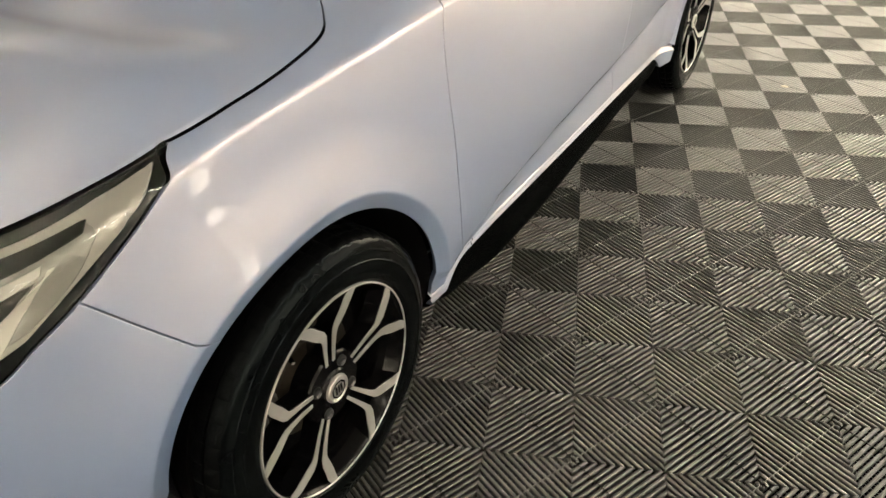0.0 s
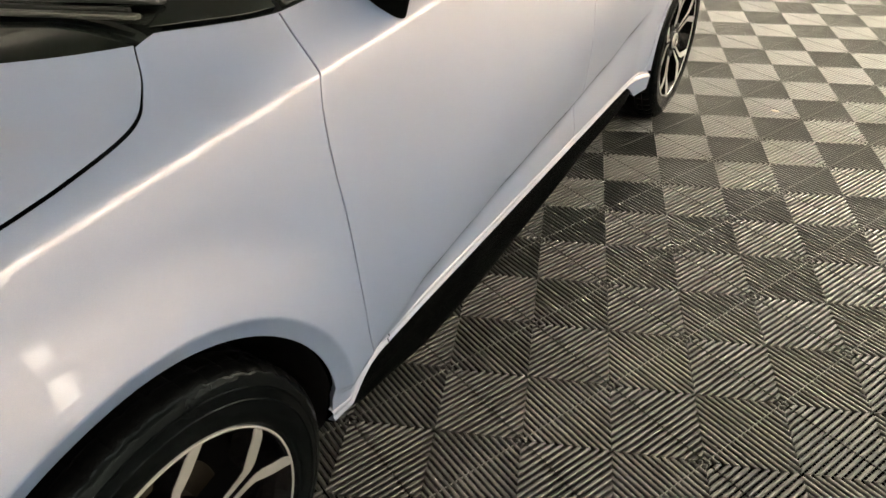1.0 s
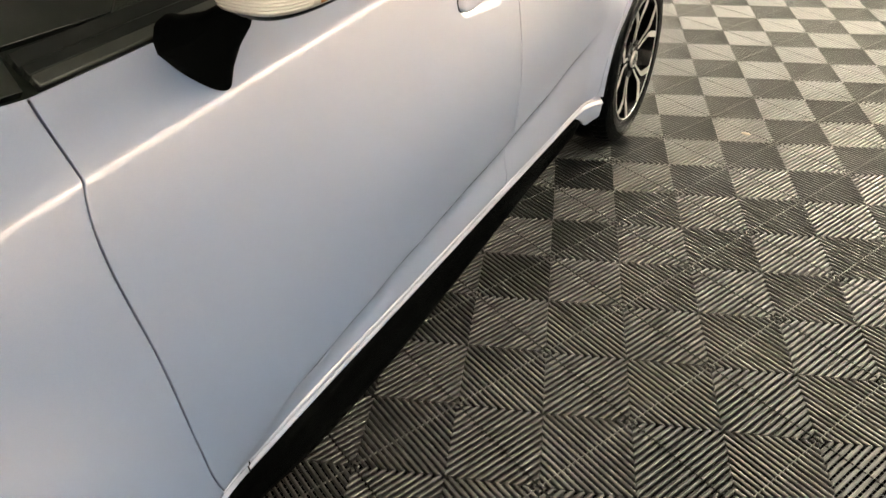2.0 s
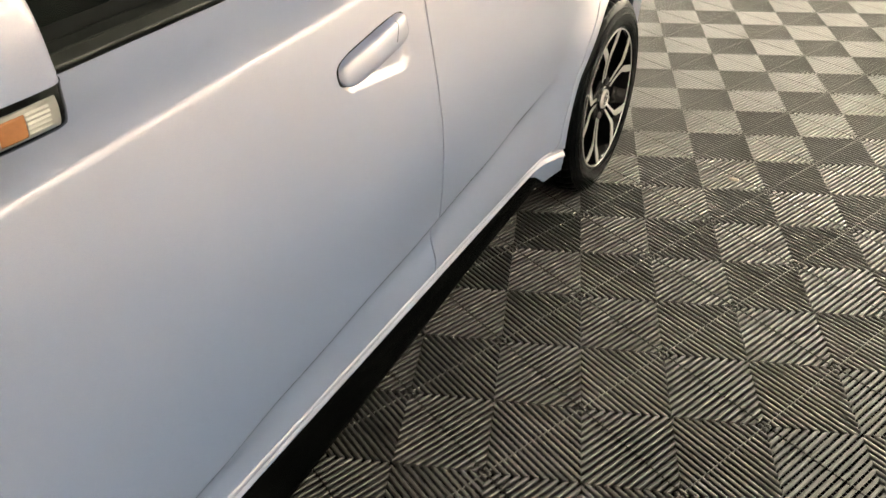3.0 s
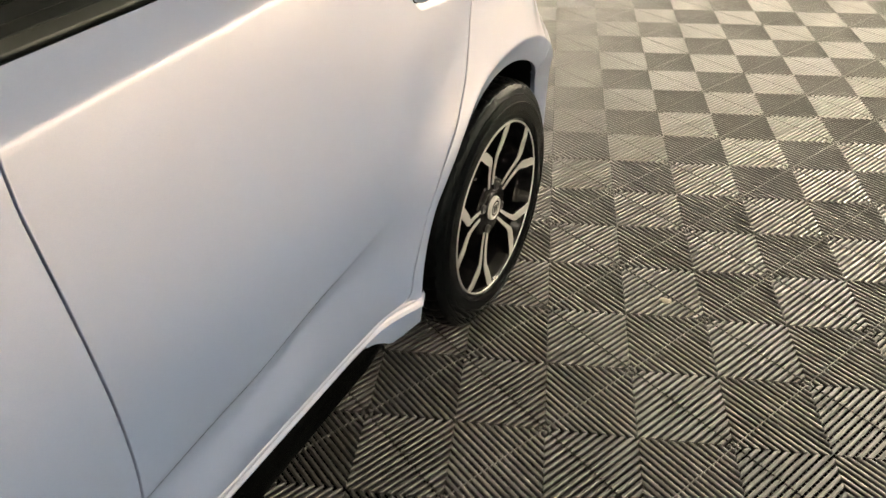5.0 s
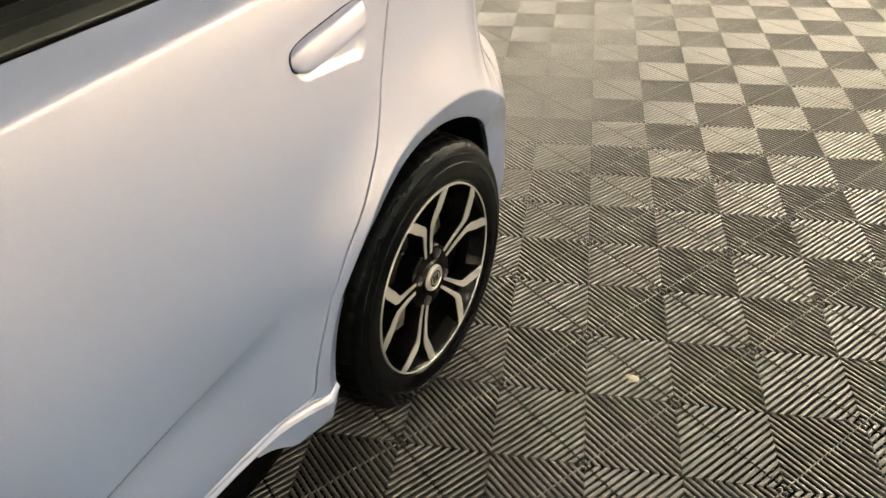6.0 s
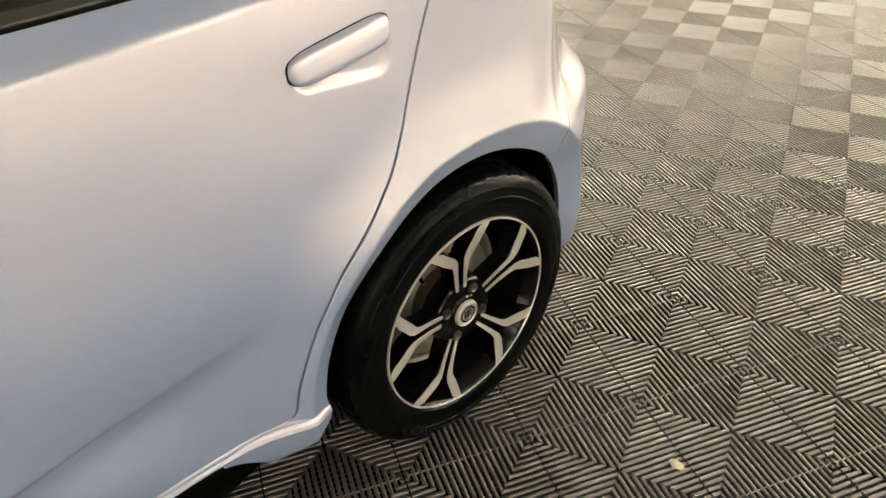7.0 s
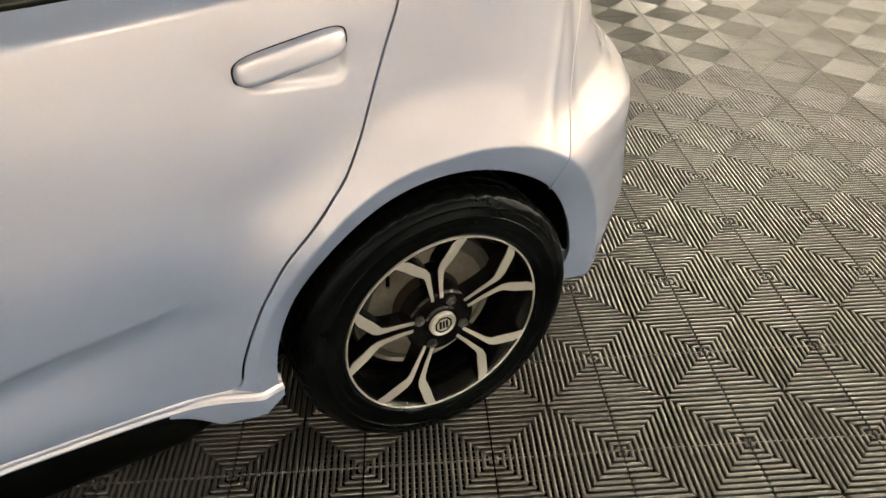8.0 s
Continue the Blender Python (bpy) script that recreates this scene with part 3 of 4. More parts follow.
    # windows and seals
    def band(y0, y1, lo, hi, n=24):
        return [(y0 + (y1 - y0) * i / n, belt_z(y0 + (y1 - y0) * i / n) + lo) for i in range(n + 1)] + [(y1 - (y1 - y0) * i / n, belt_z(y1 - (y1 - y0) * i / n) + hi) for i in range(n + 1)]

    panel("window_seal", band(0.485, 1.500, 0.0135, 0.0205), SEAL, car, "black rubber seal under the side window", 0.0, 0.02, offset=0.004, far_side=far, edge=0.003)
    panel("window_seal", band(1.512, 2.42, 0.0135, 0.0205), SEAL, car, "black rubber seal under the side window", 0.0, 0.02, offset=0.004, far_side=far, edge=0.003)
    panel("belt_trim", band(0.487, 1.500, 0.0035, 0.0120), BELT, car, "satin dark grey trim strip along the window", 0.0, 0.02, offset=0.003, far_side=far, edge=0.004)
    panel("belt_trim", band(1.512, 2.42, 0.0035, 0.0120), BELT, car, "satin dark grey trim strip along the window", 0.0, 0.02, offset=0.003, far_side=far, edge=0.004)
    panel("door_frame", band(0.485, 2.44, 0.021, 0.036), SEAL, car, "", 0.0, 0.03, offset=-0.003, far_side=far)
    panel("side_window", [(0.62, 1.012), (1.47, 1.034), (1.47, 1.36), (1.15, 1.36), (0.95, 1.24)], TINTED, car, "dark reflective side window", 0.0, 0.04, offset=-0.006, deep=0.004, far_side=far)
    panel("side_window", [(1.545, 1.036), (2.36, 1.06), (2.22, 1.25), (2.02, 1.36), (1.545, 1.36)], TINTED, car, "dark reflective side window", 0.0, 0.04, offset=-0.006, deep=0.004, far_side=far)
    panel("pillar_trim", [(1.470, 1.005), (1.545, 1.007), (1.545, 1.37), (1.47, 1.37)], GLOSS_BLACK, car, "", 0.0, 0.03, offset=-0.001, far_side=far)
    panel("pillar_trim", [(0.30, 0.990), (0.38, 0.986), (0.467, 0.981), (0.474, 1.02), (0.62, 1.018), (0.95, 1.25), (1.15, 1.37), (1.10, 1.42), (0.72, 1.25), (0.42, 1.06)], GLOSS_BLACK, car, "gloss black windscreen pillar", 0.0, 0.03, offset=0.0, far_side=far)
    panel("roof_rail", [(1.10, 1.42), (1.15, 1.37), (2.02, 1.37), (2.22, 1.26), (2.37, 1.07), (2.52, 1.073), (2.75, 1.10), (2.95, 1.07), (2.86, 1.20), (2.6, 1.38), (2.2, 1.44), (1.6, 1.46)], PAINT, car, "painted roof side and rear pillar", 0.0, 0.04, far_side=far)


def bridge(name, edge_points, mat, label, bulge=0.0, axis=1, rows=12):
    """A sheet across the car between a line on one flank and its mirror line on the other."""
    verts, faces = [], []
    n = len(edge_points)
    for i in range(rows + 1):
        s = i / rows
        k = 1 - (2 * s - 1) ** 2
        for x, y, z in edge_points:
            q = [x + (2 * CX - 2 * x) * s, y, z]
            q[axis] += bulge * k
            verts.append(q)
    for i in range(rows):
        for j in range(n - 1):
            faces.append((i * n + j, i * n + j + 1, (i + 1) * n + j + 1, (i + 1) * n + j))
    ob = mesh_object(name, verts, faces, mat, car, label)
    bm = bmesh.new()
    bm.from_mesh(ob.data)
    bmesh.ops.recalc_face_normals(bm, faces=bm.faces)
    bm.to_mesh(ob.data)
    bm.free()
    return ob


bridge("bumper_middle", [(skin(2.64 + 0.985 * lerp_table(z, TAIL), z), 2.64 + 0.985 * lerp_table(z, TAIL), z) for z in [0.22 + 0.055 * i for i in range(10)]], PAINT, "painted middle of the rear bumper", 0.03)
bridge("tailgate", [(skin(2.64 + 0.985 * lerp_table(0.70, TAIL), 0.715), 3.27, 0.715), (skin(2.95, 0.88), 3.12, 0.90), (skin(2.93, 1.07), 2.96, 1.07), (skin(2.86, 1.2), 2.86, 1.2), (skin(2.6, 1.38), 2.6, 1.38)], PAINT, "painted tailgate", 0.03)
bridge("nose_middle", [(skin(-0.805, z), -0.805, z) for z in (0.2, 0.3, 0.4, 0.5, 0.6, 0.645)], PAINT, "painted middle of the front bumper", -0.01)
bridge("roof", [(skin(y, z), y, z) for y, z in ((1.10, 1.42), (1.6, 1.46), (2.2, 1.44), (2.6, 1.38))], PAINT, "painted roof", 0.06, 2)
bridge("windscreen", [(-0.185, 0.300, 0.992), (skin(0.42, 1.06), 0.42, 1.06), (skin(0.72, 1.25), 0.72, 1.25), (skin(1.10, 1.42), 1.10, 1.42)], TINTED, "dark raked windscreen", -0.10)
bridge("cabin_floor", [(-0.15, 0.3, 0.80), (-0.15, 1.5, 0.80), (-0.15, 2.7, 0.80)], CABIN, "")
bridge("underbody", [(-0.19, -0.7, 0.20), (-0.19, 1.5, 0.17), (-0.19, 3.1, 0.22)], LINER, "")

def bow(d):
    """How far the bonnet's rear edge runs forwards towards the middle."""
    return 0.28 * (1 - math.exp(-d / 0.11))


# bonnet: an outer slope, a soft crease, then a gentle crown
edge_line = [(skin(y, z), y, z) for y, z in LAMP_TOP[:-1] + BONNET_EDGE]
verts, faces = [], []
RISE = [(0.0, 0.0), (0.006, 0.0035), (0.05, 0.021), (0.105, 0.040), (0.135, 0.046), (0.25, 0.066), (0.30, 0.072), (0.50, 0.090), (0.74, 0.098)]
columns = [0.0, 0.003, 0.006, 0.012, 0.03, 0.05, 0.075, 0.10, 0.12, 0.14, 0.18, 0.22, 0.26, 0.30, 0.36, 0.44, 0.52, 0.60, 0.70]
for x, y, z in edge_line:
    full = x - CX
    back = smooth(0.05, 0.27, y)
    for c in columns:
        d = min(1.0, c / 0.70) * full
        q = math.copysign(1, full)
        verts.append((x + 0.0008 - d, y - 0.12 * (d / 0.7) ** 2 * (1 - back) * (1 if y < -0.3 else 0.3) - bow(d) * smooth(-0.40, 0.27, y), z + lerp_table(c, RISE) * (1 - 0.75 * back) + 0.02 * back * d))
k = len(columns)
for i in range(len(edge_line) - 1):
    for j in range(k - 1):
        faces.append((i * k + j, i * k + j + 1, (i + 1) * k + j + 1, (i + 1) * k + j))
verts_far = [(2 * CX - a, b, c) for a, b, c in verts]
m = len(verts)
faces = [tuple(reversed(f)) for f in faces] + [tuple(v + m for v in f) for f in faces]
mesh_object("bonnet", verts + verts_far, faces, PAINT, car, "painted bonnet with a soft crease, closed")
verts, faces = [], []
steps = [0.0, 0.015, 0.03, 0.06, 0.10, 0.15, 0.22, 0.32, 0.45, 0.64]
for d in steps:
    for back, up in ((-0.012, -0.018), (0.004, -0.010), (0.05 + 0.25 * bow(d), 0.006), (0.10 + 0.75 * bow(d), 0.016)):
        verts.append((edge_line[-1][0] - d, edge_line[-1][1] - bow(d) + back, edge_line[-1][2] + up + 0.012 * smooth(0.0, 0.1, d)))
for i in range(len(steps) - 1):
    for j in range(3):
        faces.append((i * 4 + j, i * 4 + j + 1, (i + 1) * 4 + j + 1, (i + 1) * 4 + j))
m = len(verts)
verts += [(2 * CX - a, b, c) for a, b, c in verts]
faces = [tuple(reversed(f)) for f in faces] + [tuple(v + m for v in f) for f in faces]
mesh_object("scuttle", verts, faces, GLOSS_BLACK, car, "gloss black scuttle panel under the windscreen")
LEANING = Matrix(((1, 0, 0, 0), (0.40, 1, 0, 0.40 * 0.18), (0, 0, 1, 0), (0, 0, 0, 1)))
for wy, wz, wl in WIPERS:
    bm = box_bm(-0.18 - wl, -0.18, wy - 0.006, wy + 0.006, wz, wz + 0.008, 0.003)
    bmesh.ops.transform(bm, matrix=LEANING, verts=bm.verts)
    part("wiper", bm, BELT, car, "dark grey windscreen wiper arm")
    bm = box_bm(-0.18 - wl, -0.20, wy + 0.010, wy + 0.016, wz - 0.004, wz + 0.012, 0.002)
    bmesh.ops.transform(bm, matrix=LEANING, verts=bm.verts)
    part("wiper_blade", bm, SEAL, car)

# headlamps
for far in both:
    lamp_outline = LAMP_LOW + LAMP_TOP
    head = panel("headlamp", lamp_outline, GLOSS_BLACK, car, "large swept-back headlamp with a black surround", 0.003, 0.016, offset=-0.010, far_side=far)

    def shrink(poly, k, cy, cz):
        return [(cy + (y - cy) * k, cz + (z - cz) * k) for y, z in poly]

    inner = [(-0.200, 0.864), (-0.232, 0.842), (-0.274, 0.806), (-0.34, 0.758), (-0.415, 0.702), (-0.48, 0.668), (-0.56, 0.645), (-0.63, 0.66), (-0.63, 0.705), (-0.5, 0.760), (-0.361, 0.808), (-0.275, 0.840)]
    panel("reflector", inner, LAMP_SHELL, head, "pale satin reflector", 0.0, 0.016, offset=-0.006, far_side=far)
    panel("bezel", curve([(-0.302, 0.822), (-0.306, 0.806), (-0.345, 0.76), (-0.408, 0.712)]) + curve([(-0.44, 0.700), (-0.46, 0.73), (-0.43, 0.765), (-0.37, 0.795), (-0.302, 0.822)]), LAMP_GREY, head, "", 0.0, 0.012, offset=-0.003, far_side=far)
    panel("bezel", [(-0.300, 0.8235), (-0.312, 0.8130), (-0.40, 0.7775), (-0.46, 0.752), (-0.46, 0.760), (-0.40, 0.788)], GLOSS_BLACK, head, "", 0.0, 0.012, offset=0.0005, far_side=far)
    panel("light_guide", [(-0.352, 0.785), (-0.362, 0.782), (-0.425, 0.712), (-0.455, 0.680), (-0.463, 0.690), (-0.430, 0.728)], LAMP_WHITE, head, "white light guide", 0.0, 0.012, offset=0.0015, far_side=far)
    panel("light_guide", [(-0.365, 0.786), (-0.372, 0.778), (-0.44, 0.745), (-0.46, 0.74), (-0.46, 0.748)], LAMP_WHITE, head, "", 0.0, 0.012, offset=0.001, far_side=far)
    panel("bezel", [(-0.380, 0.770), (-0.400, 0.756), (-0.450, 0.702), (-0.465, 0.700), (-0.47, 0.735)], GLOSS_BLACK, head, "", 0.0, 0.012, offset=0.001, far_side=far)
    lens = panel("lens", lamp_outline, CLEAR, head, "clear lens", 0.0035, 0.016, offset=0.003, deep=0.002, far_side=far)
    lens.visible_shadow = False


# door pulls
def pull(cy, cz, long, tilt, cap, owner, far):
    verts, faces = [], []
    n, m = 40, 22
    cz = cz + 0.020
    for i in range(n + 1):
        u = -1 + 2 * i / n
        taper = max(0.0, 1 - abs(u) ** 7) ** 0.45
        y = cy + u * long / 2
        zc = cz + tilt * (y - cy)
        base = skin(y, zc) - 0.004
        for j in range(m + 1):
            a = math.pi * j / m
            ca, sa = math.cos(a), math.sin(a)
            hh = 0.0208 * taper
            pr = 0.0005 + 0.0235 * taper * (1 - 0.12 * abs(u))
            verts.append((base + (pr - 0.0045 * taper * ca) * abs(sa) ** 0.27, y, zc + hh * math.copysign(abs(ca) ** 0.72, ca)))
    for i in range(n):
        for j in range(m):
            faces.append((i * (m + 1) + j, i * (m + 1) + j + 1, (i + 1) * (m + 1) + j + 1, (i + 1) * (m + 1) + j))
    if far:
        verts = [(2 * CX - a, b, c) for a, b, c in verts]
    else:
        faces = [tuple(reversed(f)) for f in faces]
    ob = mesh_object("door_handle", verts, faces, PAINT, owner, "painted pull handle over a pressed recess")
    # dark joint round the grip's foot, and the joint of its lock cap
    ring = []
    for i in range(64):
        a = 2 * math.pi * i / 64
        y = cy + math.copysign(abs(math.cos(a)) ** 0.45, math.cos(a)) * (long / 2 + 0.0010)
        z = cz + math.copysign(abs(math.sin(a)) ** 0.6, math.sin(a)) * 0.0222 + tilt * (y - cy)
        ring.append((y, z))
    panel("joint", ring, SEAL, owner, "", 0.0, 0.008, offset=0.0006, deep=0.004, far_side=far, edge=0.0004)
    if cap:
        y = cy + long * 0.22
        bm = bmesh.new()
        zc = cz + tilt * (y - cy)
        base = skin(y, zc) - 0.004
        rim = []
        for s in (-0.0009, 0.0009):
            rim.append([bm.verts.new(((2 * CX - (base + 0.0238 * abs(math.sin(a)) ** 0.27) if far else base + 0.0238 * abs(math.sin(a)) ** 0.27), y + s + 0.012 * math.cos(a) * 0.8, zc + 0.0212 * math.copysign(abs(math.cos(a)) ** 0.72, math.cos(a)))) for a in [math.pi * j / 20 for j in range(21)]])
        for j in range(20):
            bm.faces.new((rim[0][j], rim[0][j + 1], rim[1][j + 1], rim[1][j]))
        part("joint", bm, SEAL, owner)
    return ob


doors = [o for o in car.children if o.name.split(".")[0] in ("front_door", "rear_door")]
for o in doors:
    is_far = o.data.vertices[0].co.x < CX
    k = 0 if o.name.startswith("front") else 1
    pull(*PULLS[k], k == 0, o, is_far)


# mirrors
def mirror(far):
    sx = -1 if far else 1

    def fx(x):
        return 2 * CX - x if far else x

    def loft(name, rings, mat, parent, label=""):
        bm = bmesh.new()
        vs = [[bm.verts.new((fx(a), b, c)) for a, b, c in r] for r in rings]
        n = len(rings[0])
        for r, q in zip(vs, vs[1:]):
            for i in range(n):
                bm.faces.new((r[i], r[(i + 1) % n], q[(i + 1) % n], q[i]))
        bm.faces.new(vs[0])
        bm.faces.new(vs[-1])
        return part(name, bm, mat, parent, label, 50)

    def ring(x, y, z, ry, rz, n=28, p=0.62):
        return [(x, y + ry * math.copysign(abs(math.cos(a)) ** p, math.cos(a)), z + rz * math.copysign(abs(math.sin(a)) ** p, math.sin(a))) for a in [2 * math.pi * i / n for i in range(n)]]

    # plan of the housing at a height: bulging forwards, cut off nearly square at the back
    def plan(z, grow=0.0, a0=0.0, a1=360.0, n=48):
        t = (z - 1.004) / 0.16
        puff = max(0.0, 1 - abs(2 * t - 0.80) ** 3.2 / 2.2) ** 0.5
        out = []
        for i in range(n):
            a = radians(a0 + (a1 - a0) * i / (n if a1 - a0 > 359 else n - 1))
            ca, sa = math.cos(a), math.sin(a)
            ux = math.copysign(abs(ca) ** 0.62, ca)
            uy = math.copysign(abs(sa) ** (0.35 if sa > 0 else 0.80), sa)
            half = 0.071 - 0.16 * (1 - puff) + grow
            deep = 0.042 + grow if sa > 0 else (0.094 + grow) * (0.30 + 0.70 * puff)
            out.append((0.033 + half * ux, 0.752 + deep * uy, z + 0.007))
        return out

    cap = loft("door_mirror", [plan(z) for z in [1.053 + 0.108 * i / 14 for i in range(15)]], PAINT, car, "painted door mirror with a clear indicator strip on a black foot")
    loft("mirror_shell", [plan(z, -g) for z, g in ((1.0125, 0.007), (1.0142, 0.002), (1.017, 0.0), (1.022, 0.0), (1.03, 0.0), (1.046, 0.0), (1.053, -0.0008))], GLOSS_BLACK, cap, "black lower shell")

    def strip(name, zs, grow, a0, a1, mat, label):
        bm = bmesh.new()
        rows = [[bm.verts.new((fx(p), q, r)) for p, q, r in plan(z, g, a0, a1, 40)] for z, g in zip(zs, grow)]
        for r, q in zip(rows, rows[1:]):
            for i in range(39):
                bm.faces.new((r[i], r[i + 1], q[i + 1], q[i]))
        return part(name, bm, mat, cap, label, 50)

    lens_z = [1.0205, 1.0210, 1.025, 1.030, 1.035, 1.040, 1.0465, 1.0470]
    strip("indicator", lens_z, [0.0, 0.0012] + [0.0020] * 4 + [0.0012, 0.0], -150, 8, LAMP_SHELL, "clear ribbed indicator lens")
    strip("bulb", [1.0235 + 0.0020 * i for i in range(11)], [0.0023 + 0.0009 * (i % 2) for i in range(11)], -13, -2.2, AMBER, "amber bulb behind ribbed lens")
    strip("indicator_rib", [1.0235 + 0.0020 * i for i in range(11)], [0.0021 + 0.0010 * (i % 2) for i in range(11)], -1.8, 2, LAMP_WHITE, "")
    strip("indicator_rib", [1.0235 + 0.0020 * i for i in range(11)], [0.0021 + 0.0010 * (i % 2) for i in range(11)], -110, -20, LAMP_WHITE, "")
    # foot on the door below the window
    base_ring = curve([(0.632, 0.968), (0.641, 0.943), (0.658, 0.923), (0.676, 0.917), (0.691, 0.926), (0.699, 0.950), (0.698, 0.985), (0.686, 1.000), (0.652, 0.992), (0.632, 0.968)], 4)[:-1]
    foot = []
    for out, up, k in ((-0.012, 0.0, 1.0), (0.006, 0.0, 1.0), (0.014, 0.002, 0.97), (0.035, 0.016, 0.88), (0.060, 0.040, 0.76), (0.078, 0.062, 0.66)):
        foot.append([(skin(0.674, 0.955) * min(1.0, max(0.0, out) / 0.05) + skin(y, z) * (1 - min(1.0, max(0.0, out) / 0.05)) + out, 0.674 + (y - 0.674) * k + up * 0.3, 0.955 + (z - 0.955) * k + up) for y, z in base_ring])
    loft("mirror_foot", foot, PLASTIC, cap, "matt black plastic foot")
    return cap


mirror(False)
mirror(True)


# ---- wheels ----
def tread(i, j, r):
    if 19 <= j <= 22 or 25 <= j <= 26:
        return r - (0.0028 if i % 5 == 0 else 0.0)
    return r


def wheel(hub, name_label, front):
    base = new("wheel")
    base.parent = car
    tagged(base, name_label)
    prof = [(-0.030, 0.214), (-0.022, 0.219), (-0.014, 0.226), (-0.0105, 0.2300), (-0.0088, 0.2312), (-0.0080, 0.2330), (-0.0060, 0.2370), (-0.002, 0.250), (0.0004, 0.2600), (0.0016, 0.2608), (0.0018, 0.2628), (0.0004, 0.2640), (-0.0012, 0.2690), (-0.0036, 0.2775), (-0.0028, 0.2785), (-0.0032, 0.2805), (-0.0052, 0.2815), (-0.0085, 0.2900), (-0.0120, 0.2965),
            (-0.0150, 0.3005), (-0.0200, 0.3045), (-0.0300, 0.3085), (-0.0380, 0.3095), (-0.0390, 0.3050), (-0.0425, 0.3050), (-0.0435, 0.3100), (-0.062, 0.3108), (-0.064, 0.3035), (-0.072, 0.3035), (-0.074, 0.3110), (-0.106, 0.3110), (-0.108, 0.3035), (-0.116, 0.3035), (-0.118, 0.3105), (-0.150, 0.3090), (-0.180, 0.300), (-0.190, 0.285), (-0.196, 0.26), (-0.185, 0.22), (-0.17, 0.212)]
    prof = [(x + 0.006 * smooth(0.262, 0.235, r), r * 0.992 - 0.0075 * smooth(0.262, 0.232, r)) for x, r in prof]
    tyre = part("tyre", lathe_bm(prof, 240, tread), RUBBER, base, "low-profile black rubber tyre", 28)
    tyre.data.materials.append(TREAD)
    for f in tyre.data.polygons:
        if math.hypot(f.center.y, f.center.z) > 0.2985:
            f.material_index = 1
    # raised sidewall marks, too worn to read
    for a0, wide, r0, h in ((62, 16, 0.251, 0.011), (84, 9, 0.251, 0.011), (118, 12, 0.252, 0.009), (205, 20, 0.251, 0.010), (262, 10, 0.252, 0.009), (300, 16, 0.251, 0.011), (335, 8, 0.252, 0.009), (20, 14, 0.252, 0.009)):
        bm = bmesh.new()
        count = max(3, int(wide / 2.6))
        for q in range(count):
            aa, bb = radians(a0 + wide * q / count), radians(a0 + wide * (q + 0.62) / count)
            vs = [bm.verts.new((-0.0022 + (0.0006 if r == r0 else 0.0030), r * math.cos(a), r * math.sin(a))) for r, a in ((r0, aa), (r0 + h, aa), (r0 + h, bb), (r0, bb))]
            bm.faces.new(vs)
        part("sidewall_marks", bm, RUBBER, tyre)
    barrel = [(-0.014, 0.2165), (-0.012, 0.2115), (-0.018, 0.2060), (-0.030, 0.2030), (-0.036, 0.198), (-0.060, 0.192), (-0.100, 0.186), (-0.150, 0.190), (-0.180, 0.205), (-0.185, 0.212)]
    part("rim_barrel", lathe_bm(barrel, 96), WHEEL_BLACK, base, "gloss black alloy barrel", 40)
    lip = [(-0.030, 0.2155), (-0.012, 0.2172), (-0.0105, 0.2162), (-0.0105, 0.2138), (-0.0125, 0.2126), (-0.020, 0.2115)]
    part("rim_lip", lathe_bm(lip, 96), MACHINED, base, "machined silver rim edge", 40)

    def arm(points, name, mat, face, back, owner, label=""):
        bm = bmesh.new()
        top = [bm.verts.new((face(r), y, z)) for y, z, r in points]
        bot = [bm.verts.new((back(r), y, z)) for y, z, r in points]
        n = len(points) // 2
        for i in range(n - 1):
            a, b, c, d = i, i + 1, 2 * n - 2 - i, 2 * n - 1 - i
            bm.faces.new((top[a], top[b], top[c], top[d]))
            bm.faces.new((bot[d], bot[c], bot[b], bot[a]))
        m = 2 * n
        for i in range(m):
            j = (i + 1) % m
            bm.faces.new((top[i], bot[i], bot[j], top[j]))
        return part(name, bm, mat, owner, label, 30)

    def dish(r):
        return -0.030 + 0.018 * smooth(0.05, 0.21, r)

    # one side of a twin spoke, along (r, sideways) with its width
    LINE = [(0.064, 0.0100, 0.0034), (0.100, 0.0118, 0.0044), (0.130, 0.0140, 0.0056), (0.145, 0.0165, 0.0078), (0.156, 0.0235, 0.0102), (0.172, 0.0385, 0.0108), (0.190, 0.0535, 0.0108), (0.207, 0.0690, 0.0112)]

    def outline(side, spin, grow, inner=0.0):
        left, right = [], []
        for k, (r, s, w) in enumerate(LINE):
            pr = LINE[max(0, k - 1)]
            nx = LINE[min(len(LINE) - 1, k + 1)]
            tr, ts = nx[0] - pr[0], nx[1] - pr[1]
            q = math.hypot(tr, ts)
            for lst, g in ((left, w + grow), (right, -w - grow)):
                rr, ss = r - ts / q * g, (s + tr / q * g) * side
                lst.append((rr, ss))
        pts = left + list(reversed(right))
        out = []
        for rr, ss in pts:
            c, sn = math.cos(spin), math.sin(spin)
            y, z = rr * c - ss * sn, rr * sn + ss * c
            rad = math.hypot(y, z)
            if rad > 0.2125:
                y, z = y * 0.2125 / rad, z * 0.2125 / rad
            out.append((y, z, math.hypot(y, z)))
        return out

    for k in range(5):
        spin = radians(SPIN + 72 * k)
        # black web between the two sides
        web = bmesh.new()
        rows = []
